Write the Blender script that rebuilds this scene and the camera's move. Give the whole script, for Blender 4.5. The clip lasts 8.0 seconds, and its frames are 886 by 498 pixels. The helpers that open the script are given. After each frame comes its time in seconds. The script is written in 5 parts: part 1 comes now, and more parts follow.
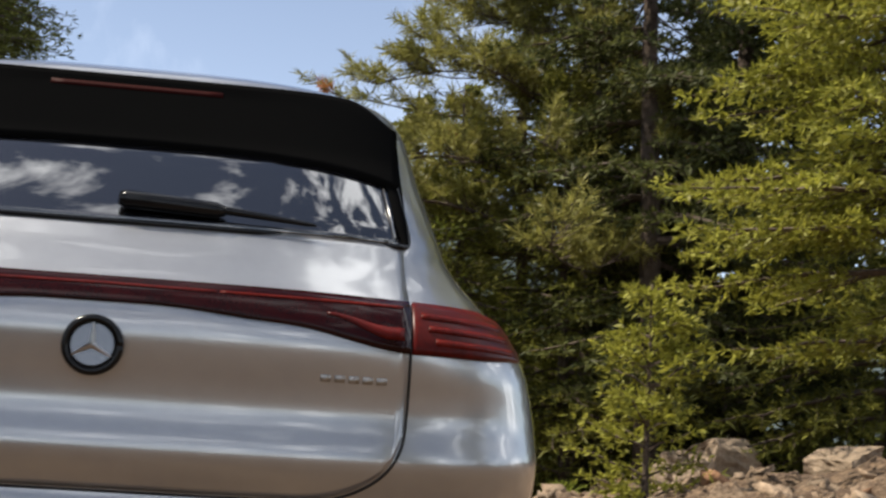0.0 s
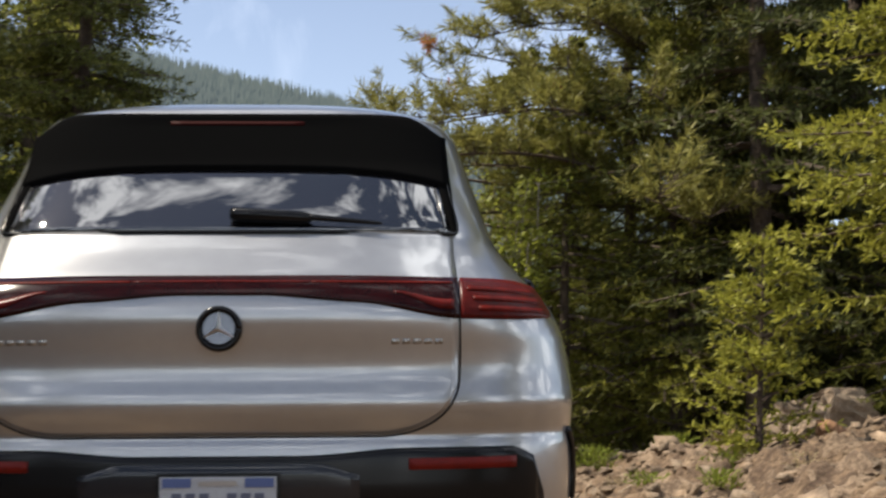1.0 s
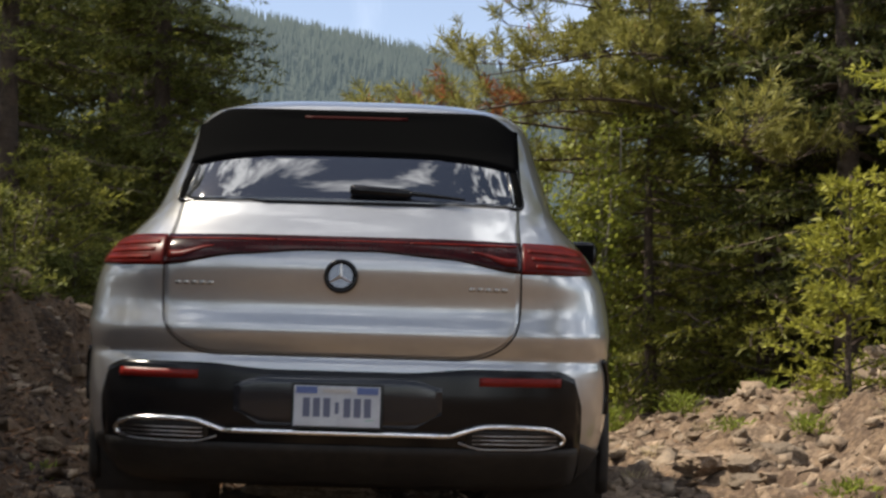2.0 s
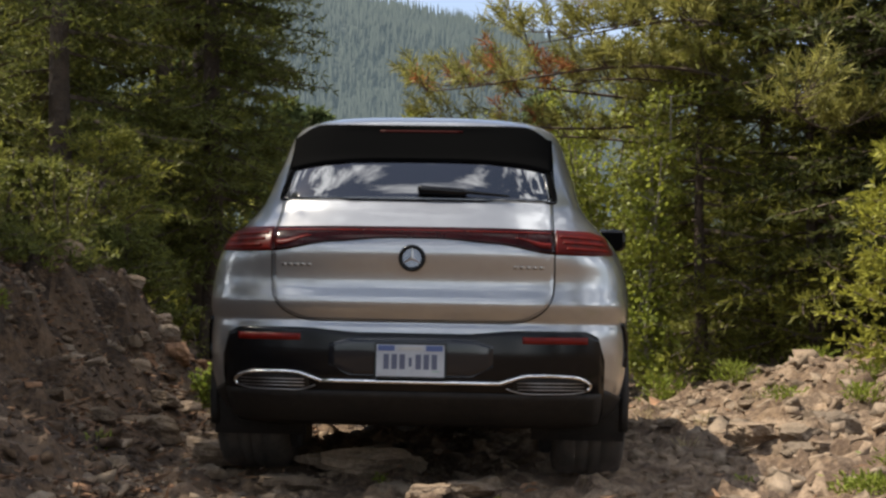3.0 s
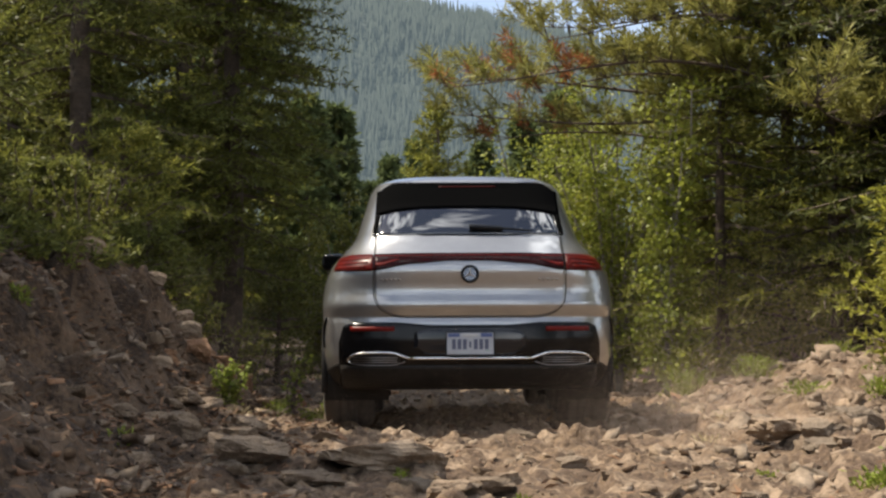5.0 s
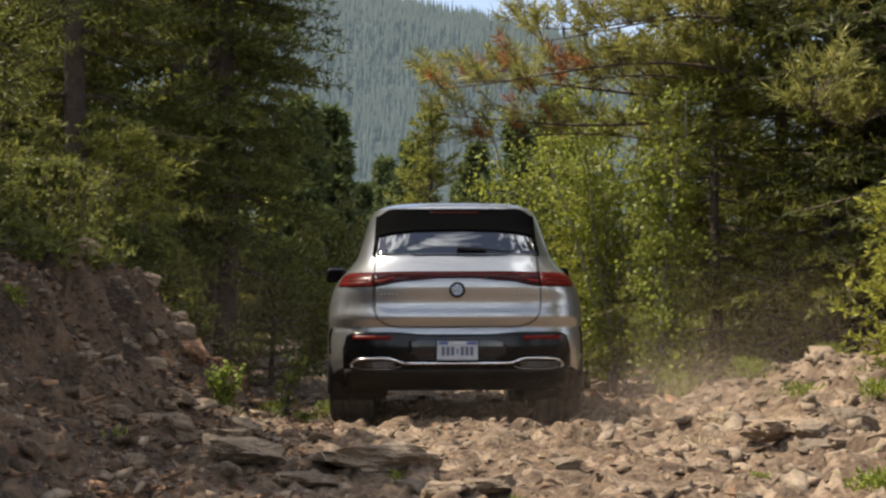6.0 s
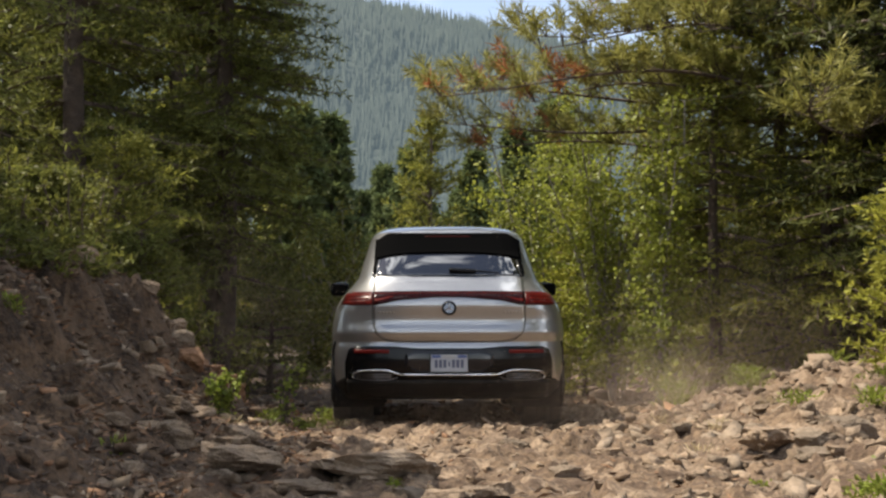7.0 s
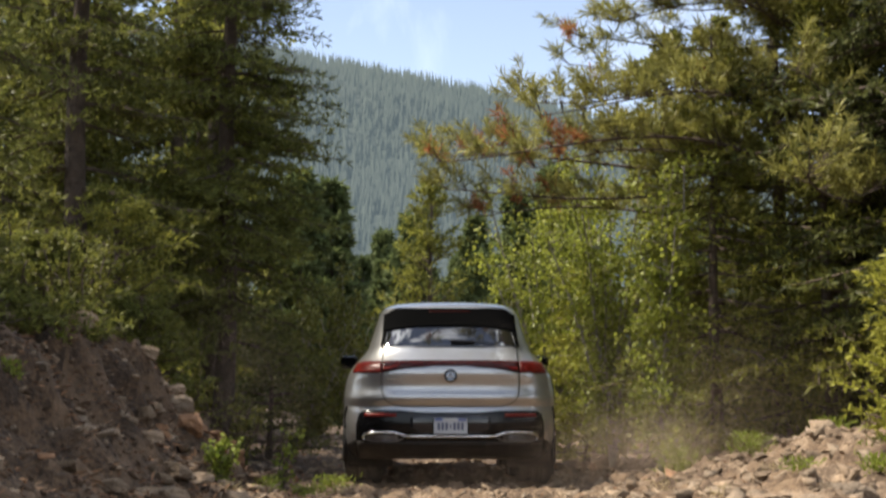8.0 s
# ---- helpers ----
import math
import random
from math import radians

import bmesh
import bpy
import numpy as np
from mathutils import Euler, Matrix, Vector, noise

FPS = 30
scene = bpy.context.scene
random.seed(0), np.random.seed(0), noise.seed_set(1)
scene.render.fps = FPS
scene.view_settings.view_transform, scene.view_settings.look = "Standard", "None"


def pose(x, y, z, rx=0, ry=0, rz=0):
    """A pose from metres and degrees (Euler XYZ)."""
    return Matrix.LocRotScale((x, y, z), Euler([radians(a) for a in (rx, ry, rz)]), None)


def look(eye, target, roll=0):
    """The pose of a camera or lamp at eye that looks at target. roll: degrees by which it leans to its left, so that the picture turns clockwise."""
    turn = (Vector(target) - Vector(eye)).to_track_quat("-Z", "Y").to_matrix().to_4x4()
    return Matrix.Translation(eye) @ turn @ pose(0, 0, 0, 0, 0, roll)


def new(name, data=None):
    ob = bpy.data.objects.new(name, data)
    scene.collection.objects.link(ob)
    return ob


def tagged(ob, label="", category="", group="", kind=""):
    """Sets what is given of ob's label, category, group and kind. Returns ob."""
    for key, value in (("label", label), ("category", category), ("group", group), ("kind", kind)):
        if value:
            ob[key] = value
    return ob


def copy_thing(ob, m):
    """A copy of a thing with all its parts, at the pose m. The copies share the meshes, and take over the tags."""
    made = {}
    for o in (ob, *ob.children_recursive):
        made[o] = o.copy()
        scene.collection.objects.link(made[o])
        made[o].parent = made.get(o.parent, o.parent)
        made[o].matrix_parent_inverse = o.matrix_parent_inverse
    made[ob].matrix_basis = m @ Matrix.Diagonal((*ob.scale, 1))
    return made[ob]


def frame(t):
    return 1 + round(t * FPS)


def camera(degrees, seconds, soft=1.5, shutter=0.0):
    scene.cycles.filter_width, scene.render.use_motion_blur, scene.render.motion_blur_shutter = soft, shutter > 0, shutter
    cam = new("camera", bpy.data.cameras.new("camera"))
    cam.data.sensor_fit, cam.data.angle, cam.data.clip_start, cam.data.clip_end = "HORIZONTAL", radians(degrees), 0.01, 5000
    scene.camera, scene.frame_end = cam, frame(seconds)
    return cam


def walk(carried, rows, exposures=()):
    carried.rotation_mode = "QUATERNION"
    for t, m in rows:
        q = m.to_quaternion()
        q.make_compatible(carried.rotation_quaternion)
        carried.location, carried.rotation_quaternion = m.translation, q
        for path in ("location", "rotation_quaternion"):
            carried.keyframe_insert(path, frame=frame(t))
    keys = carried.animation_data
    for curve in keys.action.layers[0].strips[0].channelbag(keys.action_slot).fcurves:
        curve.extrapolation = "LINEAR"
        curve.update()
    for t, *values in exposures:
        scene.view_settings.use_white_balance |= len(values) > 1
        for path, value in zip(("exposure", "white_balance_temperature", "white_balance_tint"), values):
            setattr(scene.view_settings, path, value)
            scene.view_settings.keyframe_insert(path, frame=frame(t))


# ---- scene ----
# The camera stands on a tripod at the edge of the track and pans and tilts.
cam = camera(33.92, 8.0, soft=2.4, shutter=0.5)
EYE, TILT = 0.80, 2.5
TURNS = [  # seconds, yaw, pitch, roll
    (0.0, -10.17, 5.36, 2.19), (0.5, -8.21, 4.57, 1.60), (1.0, -5.98, 3.45, 1.22), (1.5, -4.29, 2.47, 0.90),
    (2.0, -2.75, 1.36, 0.52), (2.2, -2.21, 0.96, 0.43), (3.3, -0.49, 0.04, 0.12), (3.5, -0.31, 0.00, 0.09),
    (4.0, 0.00, 0.01, 0.00), (4.5, 0.05, -0.02, -0.01), (6.0, -0.22, 0.04, 0.04), (6.5, -0.26, 0.11, 0.04),
    (7.0, -0.27, 0.34, 0.05), (7.5, -0.27, 1.05, 0.05), (7.8, -0.27, 2.00, 0.08), (8.0, -0.26, 2.92, 0.10),
]
STAND = pose(0, 0, EYE, TILT)
walk(cam, [(t, STAND @ pose(0, 0, 0, 90 + p, 0, y) @ pose(0, 0, 0, 0, 0, r)) for t, y, p, r in TURNS], exposures=((0.0, 0.50), (1.5, 0.53), (3.5, 0.66), (4.5, 0.68), (6.5, 0.75), (7.2, 0.79), (8.0, 0.84)))

# Daylight: a high sun ahead on the left, a pale sky with broken cloud.
SUN = Vector((-0.64, 0.12, 1.08)).normalized()
world = bpy.data.worlds.new("sky")
scene.world = world
world.use_nodes = True
wn, wl = world.node_tree.nodes, world.node_tree.links
wn.clear()
sky = wn.new("ShaderNodeTexSky")
sky.sky_type, sky.sun_disc = "NISHITA", False
sky.sun_elevation, sky.sun_rotation = math.asin(SUN.z), math.atan2(SUN.x, SUN.y)
sky.altitude, sky.air_density, sky.dust_density = 2500, 1.0, 2.6
tc = wn.new("ShaderNodeTexCoord")
cl = wn.new("ShaderNodeTexNoise")
cl.inputs["Scale"].default_value, cl.inputs["Detail"].default_value, cl.inputs["Roughness"].default_value = 7.0, 9, 0.6
cl.inputs["Distortion"].default_value = 0.4
cr = wn.new("ShaderNodeValToRGB")
cr.color_ramp.elements[0].position, cr.color_ramp.elements[1].position = 0.52, 0.63
cr.color_ramp.elements[0].color, cr.color_ramp.elements[1].color = (0.02, 0.02, 0.02, 1), (0.95, 0.95, 0.95, 1)
mx = wn.new("ShaderNodeMixRGB")
mx.inputs[2].default_value = (27.0, 27.4, 28.0, 1)
bg = wn.new("ShaderNodeBackground")
bg.inputs[1].default_value = 0.10
wo = wn.new("ShaderNodeOutputWorld")
wl.new(tc.outputs["Generated"], cl.inputs["Vector"])
wl.new(cl.outputs["Fac"], cr.inputs[0])
sep = wn.new("ShaderNodeSeparateXYZ")
clear = wn.new("ShaderNodeMapRange")
clear.interpolation_type = "SMOOTHSTEP"
for name, v in (("From Min", 0.25), ("From Max", 0.85), ("To Min", 1.0), ("To Max", 0.04)):
    clear.inputs[name].default_value = v
thin = wn.new("ShaderNodeMath")
thin.operation = "MULTIPLY_ADD"
haze = wn.new("ShaderNodeMapRange")
for name, v in (("From Min", 0.0), ("From Max", 0.55), ("To Min", 0.11), ("To Max", 0.0)):
    haze.inputs[name].default_value = v
wl.new(tc.outputs["Generated"], sep.inputs[0])
wl.new(sep.outputs["Y"], clear.inputs["Value"])
wl.new(sep.outputs["Z"], haze.inputs["Value"])
wl.new(haze.outputs[0], thin.inputs[2])
wl.new(cr.outputs[0], thin.inputs[0])
wl.new(clear.outputs[0], thin.inputs[1])
wl.new(thin.outputs[0], mx.inputs[0])
wl.new(sky.outputs[0], mx.inputs[1])
wl.new(mx.outputs[0], bg.inputs[0])
wl.new(bg.outputs[0], wo.inputs[0])
sun = new("sun", bpy.data.lights.new("sun", "SUN"))
sun.data.energy, sun.data.angle, sun.data.color = 5.4, radians(0.53), (1.0, 0.90, 0.75)
sun.matrix_world = look(SUN * 60, (0, 0, 0))
scene.view_settings.exposure = 0.45


# ---------------------------------------------------------------- materials
def material(name, base, rough=0.6, metal=0.0, vary=None, scale=8.0, bump=0.0, bump_scale=40.0, island=0.0, coat=0.0, spec=0.5, through_light=0.0, ramp=(0.35, 0.65), bump_dist=0.01):
    """A surface: base colour, a second colour mixed in by noise at two scales, fine relief, and change from piece to piece."""
    m = bpy.data.materials.new(name)
    m.use_nodes = True
    n, l = m.node_tree.nodes, m.node_tree.links
    b = n["Principled BSDF"]
    b.inputs["Roughness"].default_value, b.inputs["Metallic"].default_value = rough, metal
    b.inputs["Specular IOR Level"].default_value = spec
    b.inputs["Coat Weight"].default_value = coat
    b.inputs["Coat Roughness"].default_value = 0.04
    b.inputs["Base Color"].default_value = (*base, 1)
    col = None
    if vary:
        t = n.new("ShaderNodeTexCoord")
        a1, a2 = n.new("ShaderNodeTexNoise"), n.new("ShaderNodeTexNoise")
        for q, s in ((a1, scale), (a2, scale * 7.3)):
            q.inputs["Scale"].default_value, q.inputs["Detail"].default_value = s, 6
            l.new(t.outputs["Object"], q.inputs["Vector"])
        ad = n.new("ShaderNodeMath")
        ad.operation = "MULTIPLY_ADD"
        ad.inputs[1].default_value = 0.5
        half = n.new("ShaderNodeMath")
        half.operation, half.inputs[1].default_value = "MULTIPLY", 0.5
        l.new(a2.outputs["Fac"], half.inputs[0])
        l.new(a1.outputs["Fac"], ad.inputs[0])
        l.new(half.outputs[0], ad.inputs[2])
        rp = n.new("ShaderNodeValToRGB")
        rp.color_ramp.elements[0].position, rp.color_ramp.elements[1].position = ramp
        rp.color_ramp.elements[0].color, rp.color_ramp.elements[1].color = (*base, 1), (*vary, 1)
        l.new(ad.outputs[0], rp.inputs[0])
        col = rp.outputs[0]
    if island:
        g = n.new("ShaderNodeNewGeometry")
        oi = n.new("ShaderNodeObjectInfo")
        sm = n.new("ShaderNodeMath")
        sm.operation = "ADD"
        l.new(g.outputs["Random Per Island"], sm.inputs[0])
        l.new(oi.outputs["Random"], sm.inputs[1])
        fr = n.new("ShaderNodeMath")
        fr.operation = "FRACT"
        l.new(sm.outputs[0], fr.inputs[0])
        mr = n.new("ShaderNodeMapRange")
        mr.inputs["To Min"].default_value, mr.inputs["To Max"].default_value = 1 - island, 1 + island
        l.new(fr.outputs[0], mr.inputs["Value"])
        hs = n.new("ShaderNodeHueSaturation")
        if col:
            l.new(col, hs.inputs["Color"])
        else:
            hs.inputs["Color"].default_value = (*base, 1)
        l.new(mr.outputs[0], hs.inputs["Value"])
        col = hs.outputs[0]
    if col:
        l.new(col, b.inputs["Base Color"])
    if bump:
        t = n.new("ShaderNodeTexCoord")
        q = n.new("ShaderNodeTexNoise")
        q.inputs["Scale"].default_value, q.inputs["Detail"].default_value = bump_scale, 8
        l.new(t.outputs["Object"], q.inputs["Vector"])
        bp = n.new("ShaderNodeBump")
        bp.inputs["Strength"].default_value, bp.inputs["Distance"].default_value = bump, bump_dist
        l.new(q.outputs["Fac"], bp.inputs["Height"])
        l.new(bp.outputs[0], b.inputs["Normal"])
    if through_light:
        tr = n.new("ShaderNodeBsdfTranslucent")
        tr.inputs[0].default_value = (*[min(1, c * 1.3) for c in base], 1)
        if col:
            l.new(col, tr.inputs[0])
        mix = n.new("ShaderNodeMixShader")
        mix.inputs[0].default_value = through_light
        l.new(b.outputs[0], mix.inputs[1])
        l.new(tr.outputs[0], mix.inputs[2])
        l.new(mix.outputs[0], n["Material Output"].inputs[0])
    return m


M = {
    "soil": material("track soil", (0.066, 0.040, 0.023), 0.95, vary=(0.170, 0.114, 0.068), scale=3.4, ramp=(0.43, 0.60), bump=1.0, bump_scale=22, bump_dist=0.04),
    "rock": material("weathered rock", (0.105, 0.069, 0.042), 0.9, vary=(0.300, 0.222, 0.148), scale=5, bump=0.8, bump_scale=30, island=0.30, bump_dist=0.02),
    "grey_rock": material("grey rock", (0.13, 0.095, 0.062), 0.9, vary=(0.27, 0.205, 0.142), scale=4, bump=0.8, bump_scale=26, island=0.25, bump_dist=0.02),
    "red_rock": material("rusty rock", (0.15, 0.078, 0.040), 0.92, vary=(0.30, 0.165, 0.088), scale=4, bump=0.8, bump_scale=26, island=0.25, bump_dist=0.02),
    "rock_bed": material("broken bedrock", (0.085, 0.055, 0.033), 0.92, vary=(0.24, 0.172, 0.112), scale=5, ramp=(0.42, 0.60), bump=0.9, bump_scale=28, bump_dist=0.02),
    # Bank soil and clods are darkened to carry the bank's shade.
    "bank_soil": material("forest soil with needle litter, shade in the colour", (0.029, 0.017, 0.009), 0.95, vary=(0.105, 0.063, 0.033), scale=4.2, ramp=(0.42, 0.62), bump=1.0, bump_scale=26, bump_dist=0.04),
    "litter": material("fallen needles and bark", (0.115, 0.058, 0.030), 0.9, island=0.5, vary=(0.20, 0.115, 0.06), scale=5),
    "clod": material("dry clods, shade in the colour", (0.036, 0.022, 0.012), 0.95, vary=(0.115, 0.072, 0.041), scale=6, bump=0.8, bump_scale=30, island=0.3, bump_dist=0.02),
    "bark": material("pine bark", (0.040, 0.029, 0.021), 0.95, vary=(0.095, 0.067, 0.048), scale=9, bump=1.0, bump_scale=24, bump_dist=0.03),
    "pale_bark": material("pale bark", (0.26, 0.24, 0.19), 0.85, vary=(0.12, 0.10, 0.08), scale=12, bump=0.4, bump_scale=50),
    "twig": material("twigs", (0.060, 0.043, 0.032), 0.95, vary=(0.11, 0.08, 0.06), scale=20),
    "fir": material("fir needles", (0.135, 0.147, 0.028), 0.55, island=0.5, vary=(0.210, 0.205, 0.041), scale=2.2, through_light=0.46, spec=0.2),
    "dark_fir": material("dark fir needles", (0.098, 0.112, 0.028), 0.5, island=0.5, vary=(0.165, 0.165, 0.038), scale=1.8, through_light=0.50, spec=0.2),
    # Distance haze is tinted into the blue-green of these needles.
    "far_fir": material("far fir needles with haze tint", (0.075, 0.098, 0.036), 0.6, island=0.4, vary=(0.115, 0.140, 0.050), scale=1.8, through_light=0.4, spec=0.2),
    # Shade on the firs behind the berm is put into this darker green.
    "shade_fir": material("fir needles darkened for shade", (0.050, 0.060, 0.018), 0.55, island=0.5, vary=(0.085, 0.092, 0.026), scale=1.8, through_light=0.40, spec=0.2),
    "young_fir": material("young fir needles", (0.235, 0.245, 0.034), 0.5, island=0.35, vary=(0.275, 0.265, 0.046), scale=4, through_light=0.42, spec=0.2),
    "pine": material("pine needles", (0.200, 0.200, 0.049), 0.5, island=0.4, vary=(0.270, 0.250, 0.072), scale=2.0, through_light=0.40, spec=0.2),
    "dead": material("dead needles", (0.36, 0.13, 0.045), 0.7, island=0.3, vary=(0.26, 0.11, 0.05), scale=6, through_light=0.4, spec=0.2),
    "leaf": material("broad leaves", (0.180, 0.215, 0.032), 0.45, island=0.45, vary=(0.270, 0.280, 0.049), scale=1.5, through_light=0.52, spec=0.25),
    "shrub_leaf": material("shrub leaves", (0.105, 0.112, 0.022), 0.5, island=0.4, vary=(0.165, 0.16, 0.036), scale=2, through_light=0.42, spec=0.2),
    "weed": material("weeds", (0.15, 0.20, 0.025), 0.5, island=0.35, vary=(0.22, 0.24, 0.045), scale=5, through_light=0.4, spec=0.2),
    "straw": material("dry grass", (0.38, 0.31, 0.17), 0.8, island=0.3, through_light=0.3),
    "dust": material("airborne dust", (0.58, 0.46, 0.37), 1.0, spec=0.0, through_light=0.45),
}


# ---------------------------------------------------------------- building helpers
def mesh_object(name, verts, faces, mats, parent=None, smooth=False, label="", slots=None):
    me = bpy.data.meshes.new(name)
    me.from_pydata([tuple(v) for v in verts], [], [tuple(f) for f in faces])
    for m in (mats if isinstance(mats, (list, tuple)) else [mats]):
        me.materials.append(m)
    if slots is not None:
        me.polygons.foreach_set("material_index", slots)
    if smooth:
        me.polygons.foreach_set("use_smooth", [True] * len(me.polygons))
    me.update()
    ob = new(name, me)
    if parent:
        ob.parent = parent
    if label:
        ob["label"] = label
    return ob


def part(name, bm, mat, parent, label="", smooth=False):
    me = bpy.data.meshes.new(name)
    bm.normal_update()
    bm.to_mesh(me)
    bm.free()
    me.materials.append(mat)
    if smooth:
        me.polygons.foreach_set("use_smooth", [True] * len(me.polygons))
    ob = new(name, me)
    ob.parent = parent
    if label:
        ob["label"] = label
    return ob


def thing(name, m, label, category, group=""):
    ob = new(name)
    ob.empty_display_size = 0.2
    ob.matrix_basis = m
    return tagged(ob, label, category, group)


def smoothstep(a, b, x):
    t = np.clip((np.asarray(x, float) - a) / (b - a), 0, 1)
    return t * t * (3 - 2 * t)


def wave(x, y, seed, scale):
    """Smooth random relief in about -1..1 from a few crossed sines."""
    r = np.random.RandomState(seed)
    out = 0
    for k in range(7):
        a, f, p = r.uniform(0, 6.28), r.uniform(0.6, 1.7) / scale, r.uniform(0, 6.28)
        out = out + np.sin((x * np.cos(a) + y * np.sin(a)) * f * 6.28 + p + 1.3 * np.sin((y * np.cos(a) - x * np.sin(a)) * f * 3.1 + p * 2))
    return out / 3.6


def tubes(paths, sides=5):
    """Verts and faces of tapered tubes: each path is a list of (point, radius)."""
    V, F = [], []
    for path in paths:
        base = len(V)
        for i, (p, r) in enumerate(path):
            a, b = path[max(i - 1, 0)][0], path[min(i + 1, len(path) - 1)][0]
            d = (Vector(b) - Vector(a))
            d = d.normalized() if d.length > 1e-6 else Vector((0, 0, 1))
            u = d.cross(Vector((0.31, 0.87, 0.38)))
            u = u.normalized() if u.length > 1e-4 else d.orthogonal().normalized()
            w = d.cross(u)
            for k in range(sides):
                q = 2 * math.pi * k / sides
                V.append(Vector(p) + (u * math.cos(q) + w * math.sin(q)) * r)
        for i in range(len(path) - 1):
            for k in range(sides):
                F.append((base + i * sides + k, base + i * sides + (k + 1) % sides, base + (i + 1) * sides + (k + 1) % sides, base + (i + 1) * sides + k))
        F.append(tuple(base + (len(path) - 1) * sides + k for k in range(sides)))
        F.append(tuple(base + k for k in reversed(range(sides))))
    return V, F


def blades(points, ways, lengths, widths, rng, bend=0.25):
    """Many small kite-shaped blades as arrays of verts and faces: base, two shoulders, tip."""
    n = len(points)
    d = ways / np.linalg.norm(ways, axis=1, keepdims=True)
    s = np.cross(d, rng.normal(size=(n, 3)))
    s /= np.linalg.norm(s, axis=1, keepdims=True) + 1e-9
    up = np.cross(s, d)
    L, W = lengths[:, None], widths[:, None]
    mid = points + d * L * 0.45 + up * L * bend * 0.25
    V = np.stack([points, mid + s * W / 2, points + d * L - up * L * bend * 0.2, mid - s * W / 2], 1).reshape(-1, 3)
    F = np.arange(n * 4).reshape(n, 4)
    return V, F


def cloud_object(name, V, F, mat, parent, label="", slots=None):
    me = bpy.data.meshes.new(name)
    k = F.shape[1]
    me.vertices.add(len(V))
    me.vertices.foreach_set("co", np.ascontiguousarray(V, np.float32).ravel())
    me.loops.add(F.size)
    me.loops.foreach_set("vertex_index", F.astype(np.int32).ravel())
    me.polygons.add(len(F))
    me.polygons.foreach_set("loop_start", np.arange(0, F.size, k, dtype=np.int32))
    for m in (mat if isinstance(mat, (list, tuple)) else [mat]):
        me.materials.append(m)
    if slots is not None:
        me.polygons.foreach_set("material_index", np.asarray(slots, np.int32))
    me.update(calc_edges=True)
    me.validate()
    ob = new(name, me)
    ob.parent = parent
    if label:
        ob["label"] = label
    return ob


# ---------------------------------------------------------------- the ground
def ground_z(x, y):
    """Height of the ground: a rutted track, a steep bank on one side, a stony berm on the other."""
    x, y = np.asarray(x, float), np.asarray(y, float)
    near = smoothstep(60, 30, y) * smoothstep(-25, -10, y)
    base = 0.07 * smoothstep(3, 8, y) - 0.14 * smoothstep(9.6, 13, y) - 0.35 * smoothstep(20, 60, y) - 0.085 * smoothstep(-1.6, -1.1, x) * smoothstep(2.0, 1.2, x)
    foot = -1.28 - 0.075 * (np.clip(y, 0, 30) - 6.3) + 0.20 * smoothstep(10.5, 12.5, y) + 0.16 * wave(x * 0.3, y, 3, 3.1)
    s = np.clip(foot - x, 0, None)
    run, top = 2.4 - 0.90 * smoothstep(8.5, 11.5, y), 1.25 - 0.35 * smoothstep(9, 12, y)
    bank = top * smoothstep(0, 1, s / run) + 0.16 * np.clip(s - run, 0, 8)
    bank = bank + (0.10 * wave(x, y, 5, 0.9) + 0.05 * wave(x, y, 15, 0.37) + 0.025 * wave(x, y, 16, 0.2)) * smoothstep(0.1, 0.7, s)
    bank = bank * (0.6 + 0.4 * smoothstep(18, 13, y))
    # nearer, a slope of fallen earth below a steep cut face
    lip = -2.46 + 0.135 * (np.clip(y, 4, 12.5) - 8) + 0.10 * wave(x * 0.2, y, 21, 1.3) + 0.04 * wave(x * 0.3, y, 22, 0.4)
    fall = 0.42 * smoothstep(0, 1, s / np.clip(foot - lip, 0.25, None)) ** 0.8
    face = (0.58 + 0.08 * wave(x, y, 23, 1.5)) * smoothstep(0, 0.48, lip + 0.10 - x)
    cut = fall + face + 0.10 * np.clip(lip - 0.3 - x, 0, 8) + (0.05 * wave(x, y, 15, 0.37) + 0.03 * wave(x, y, 16, 0.2)) * smoothstep(0.1, 0.7, s)
    bank = bank + (cut - bank) * smoothstep(13.0, 11.9, y)
    e = np.clip(x - (1.75 + 0.10 * wave(x * 0.2, y, 8, 3.3)), 0, None)
    berm = (0.36 * smoothstep(0, 1.5, e) + 0.12 * np.clip(e - 0.8, 0, 8) * smoothstep(14, 10, y) + 0.07 * wave(x, y, 9, 0.8) * smoothstep(0, 0.8, e)) * smoothstep(18, 13, y)
    rough = 0.034 * wave(x, y, 11, 0.9) + 0.022 * wave(x, y, 12, 0.33) + 0.011 * wave(x, y, 13, 0.16)
    swell = 0.3 * wave(x, y, 14, 30) * smoothstep(25, 70, np.hypot(x, y))
    return base + near * (bank + berm) + rough * smoothstep(60, 25, np.abs(y)) + swell


def axis(stops):
    out = []
    for a, b, d in stops:
        out += list(np.arange(a, b - 1e-6, d))
    return np.array(out + [stops[-1][1]])


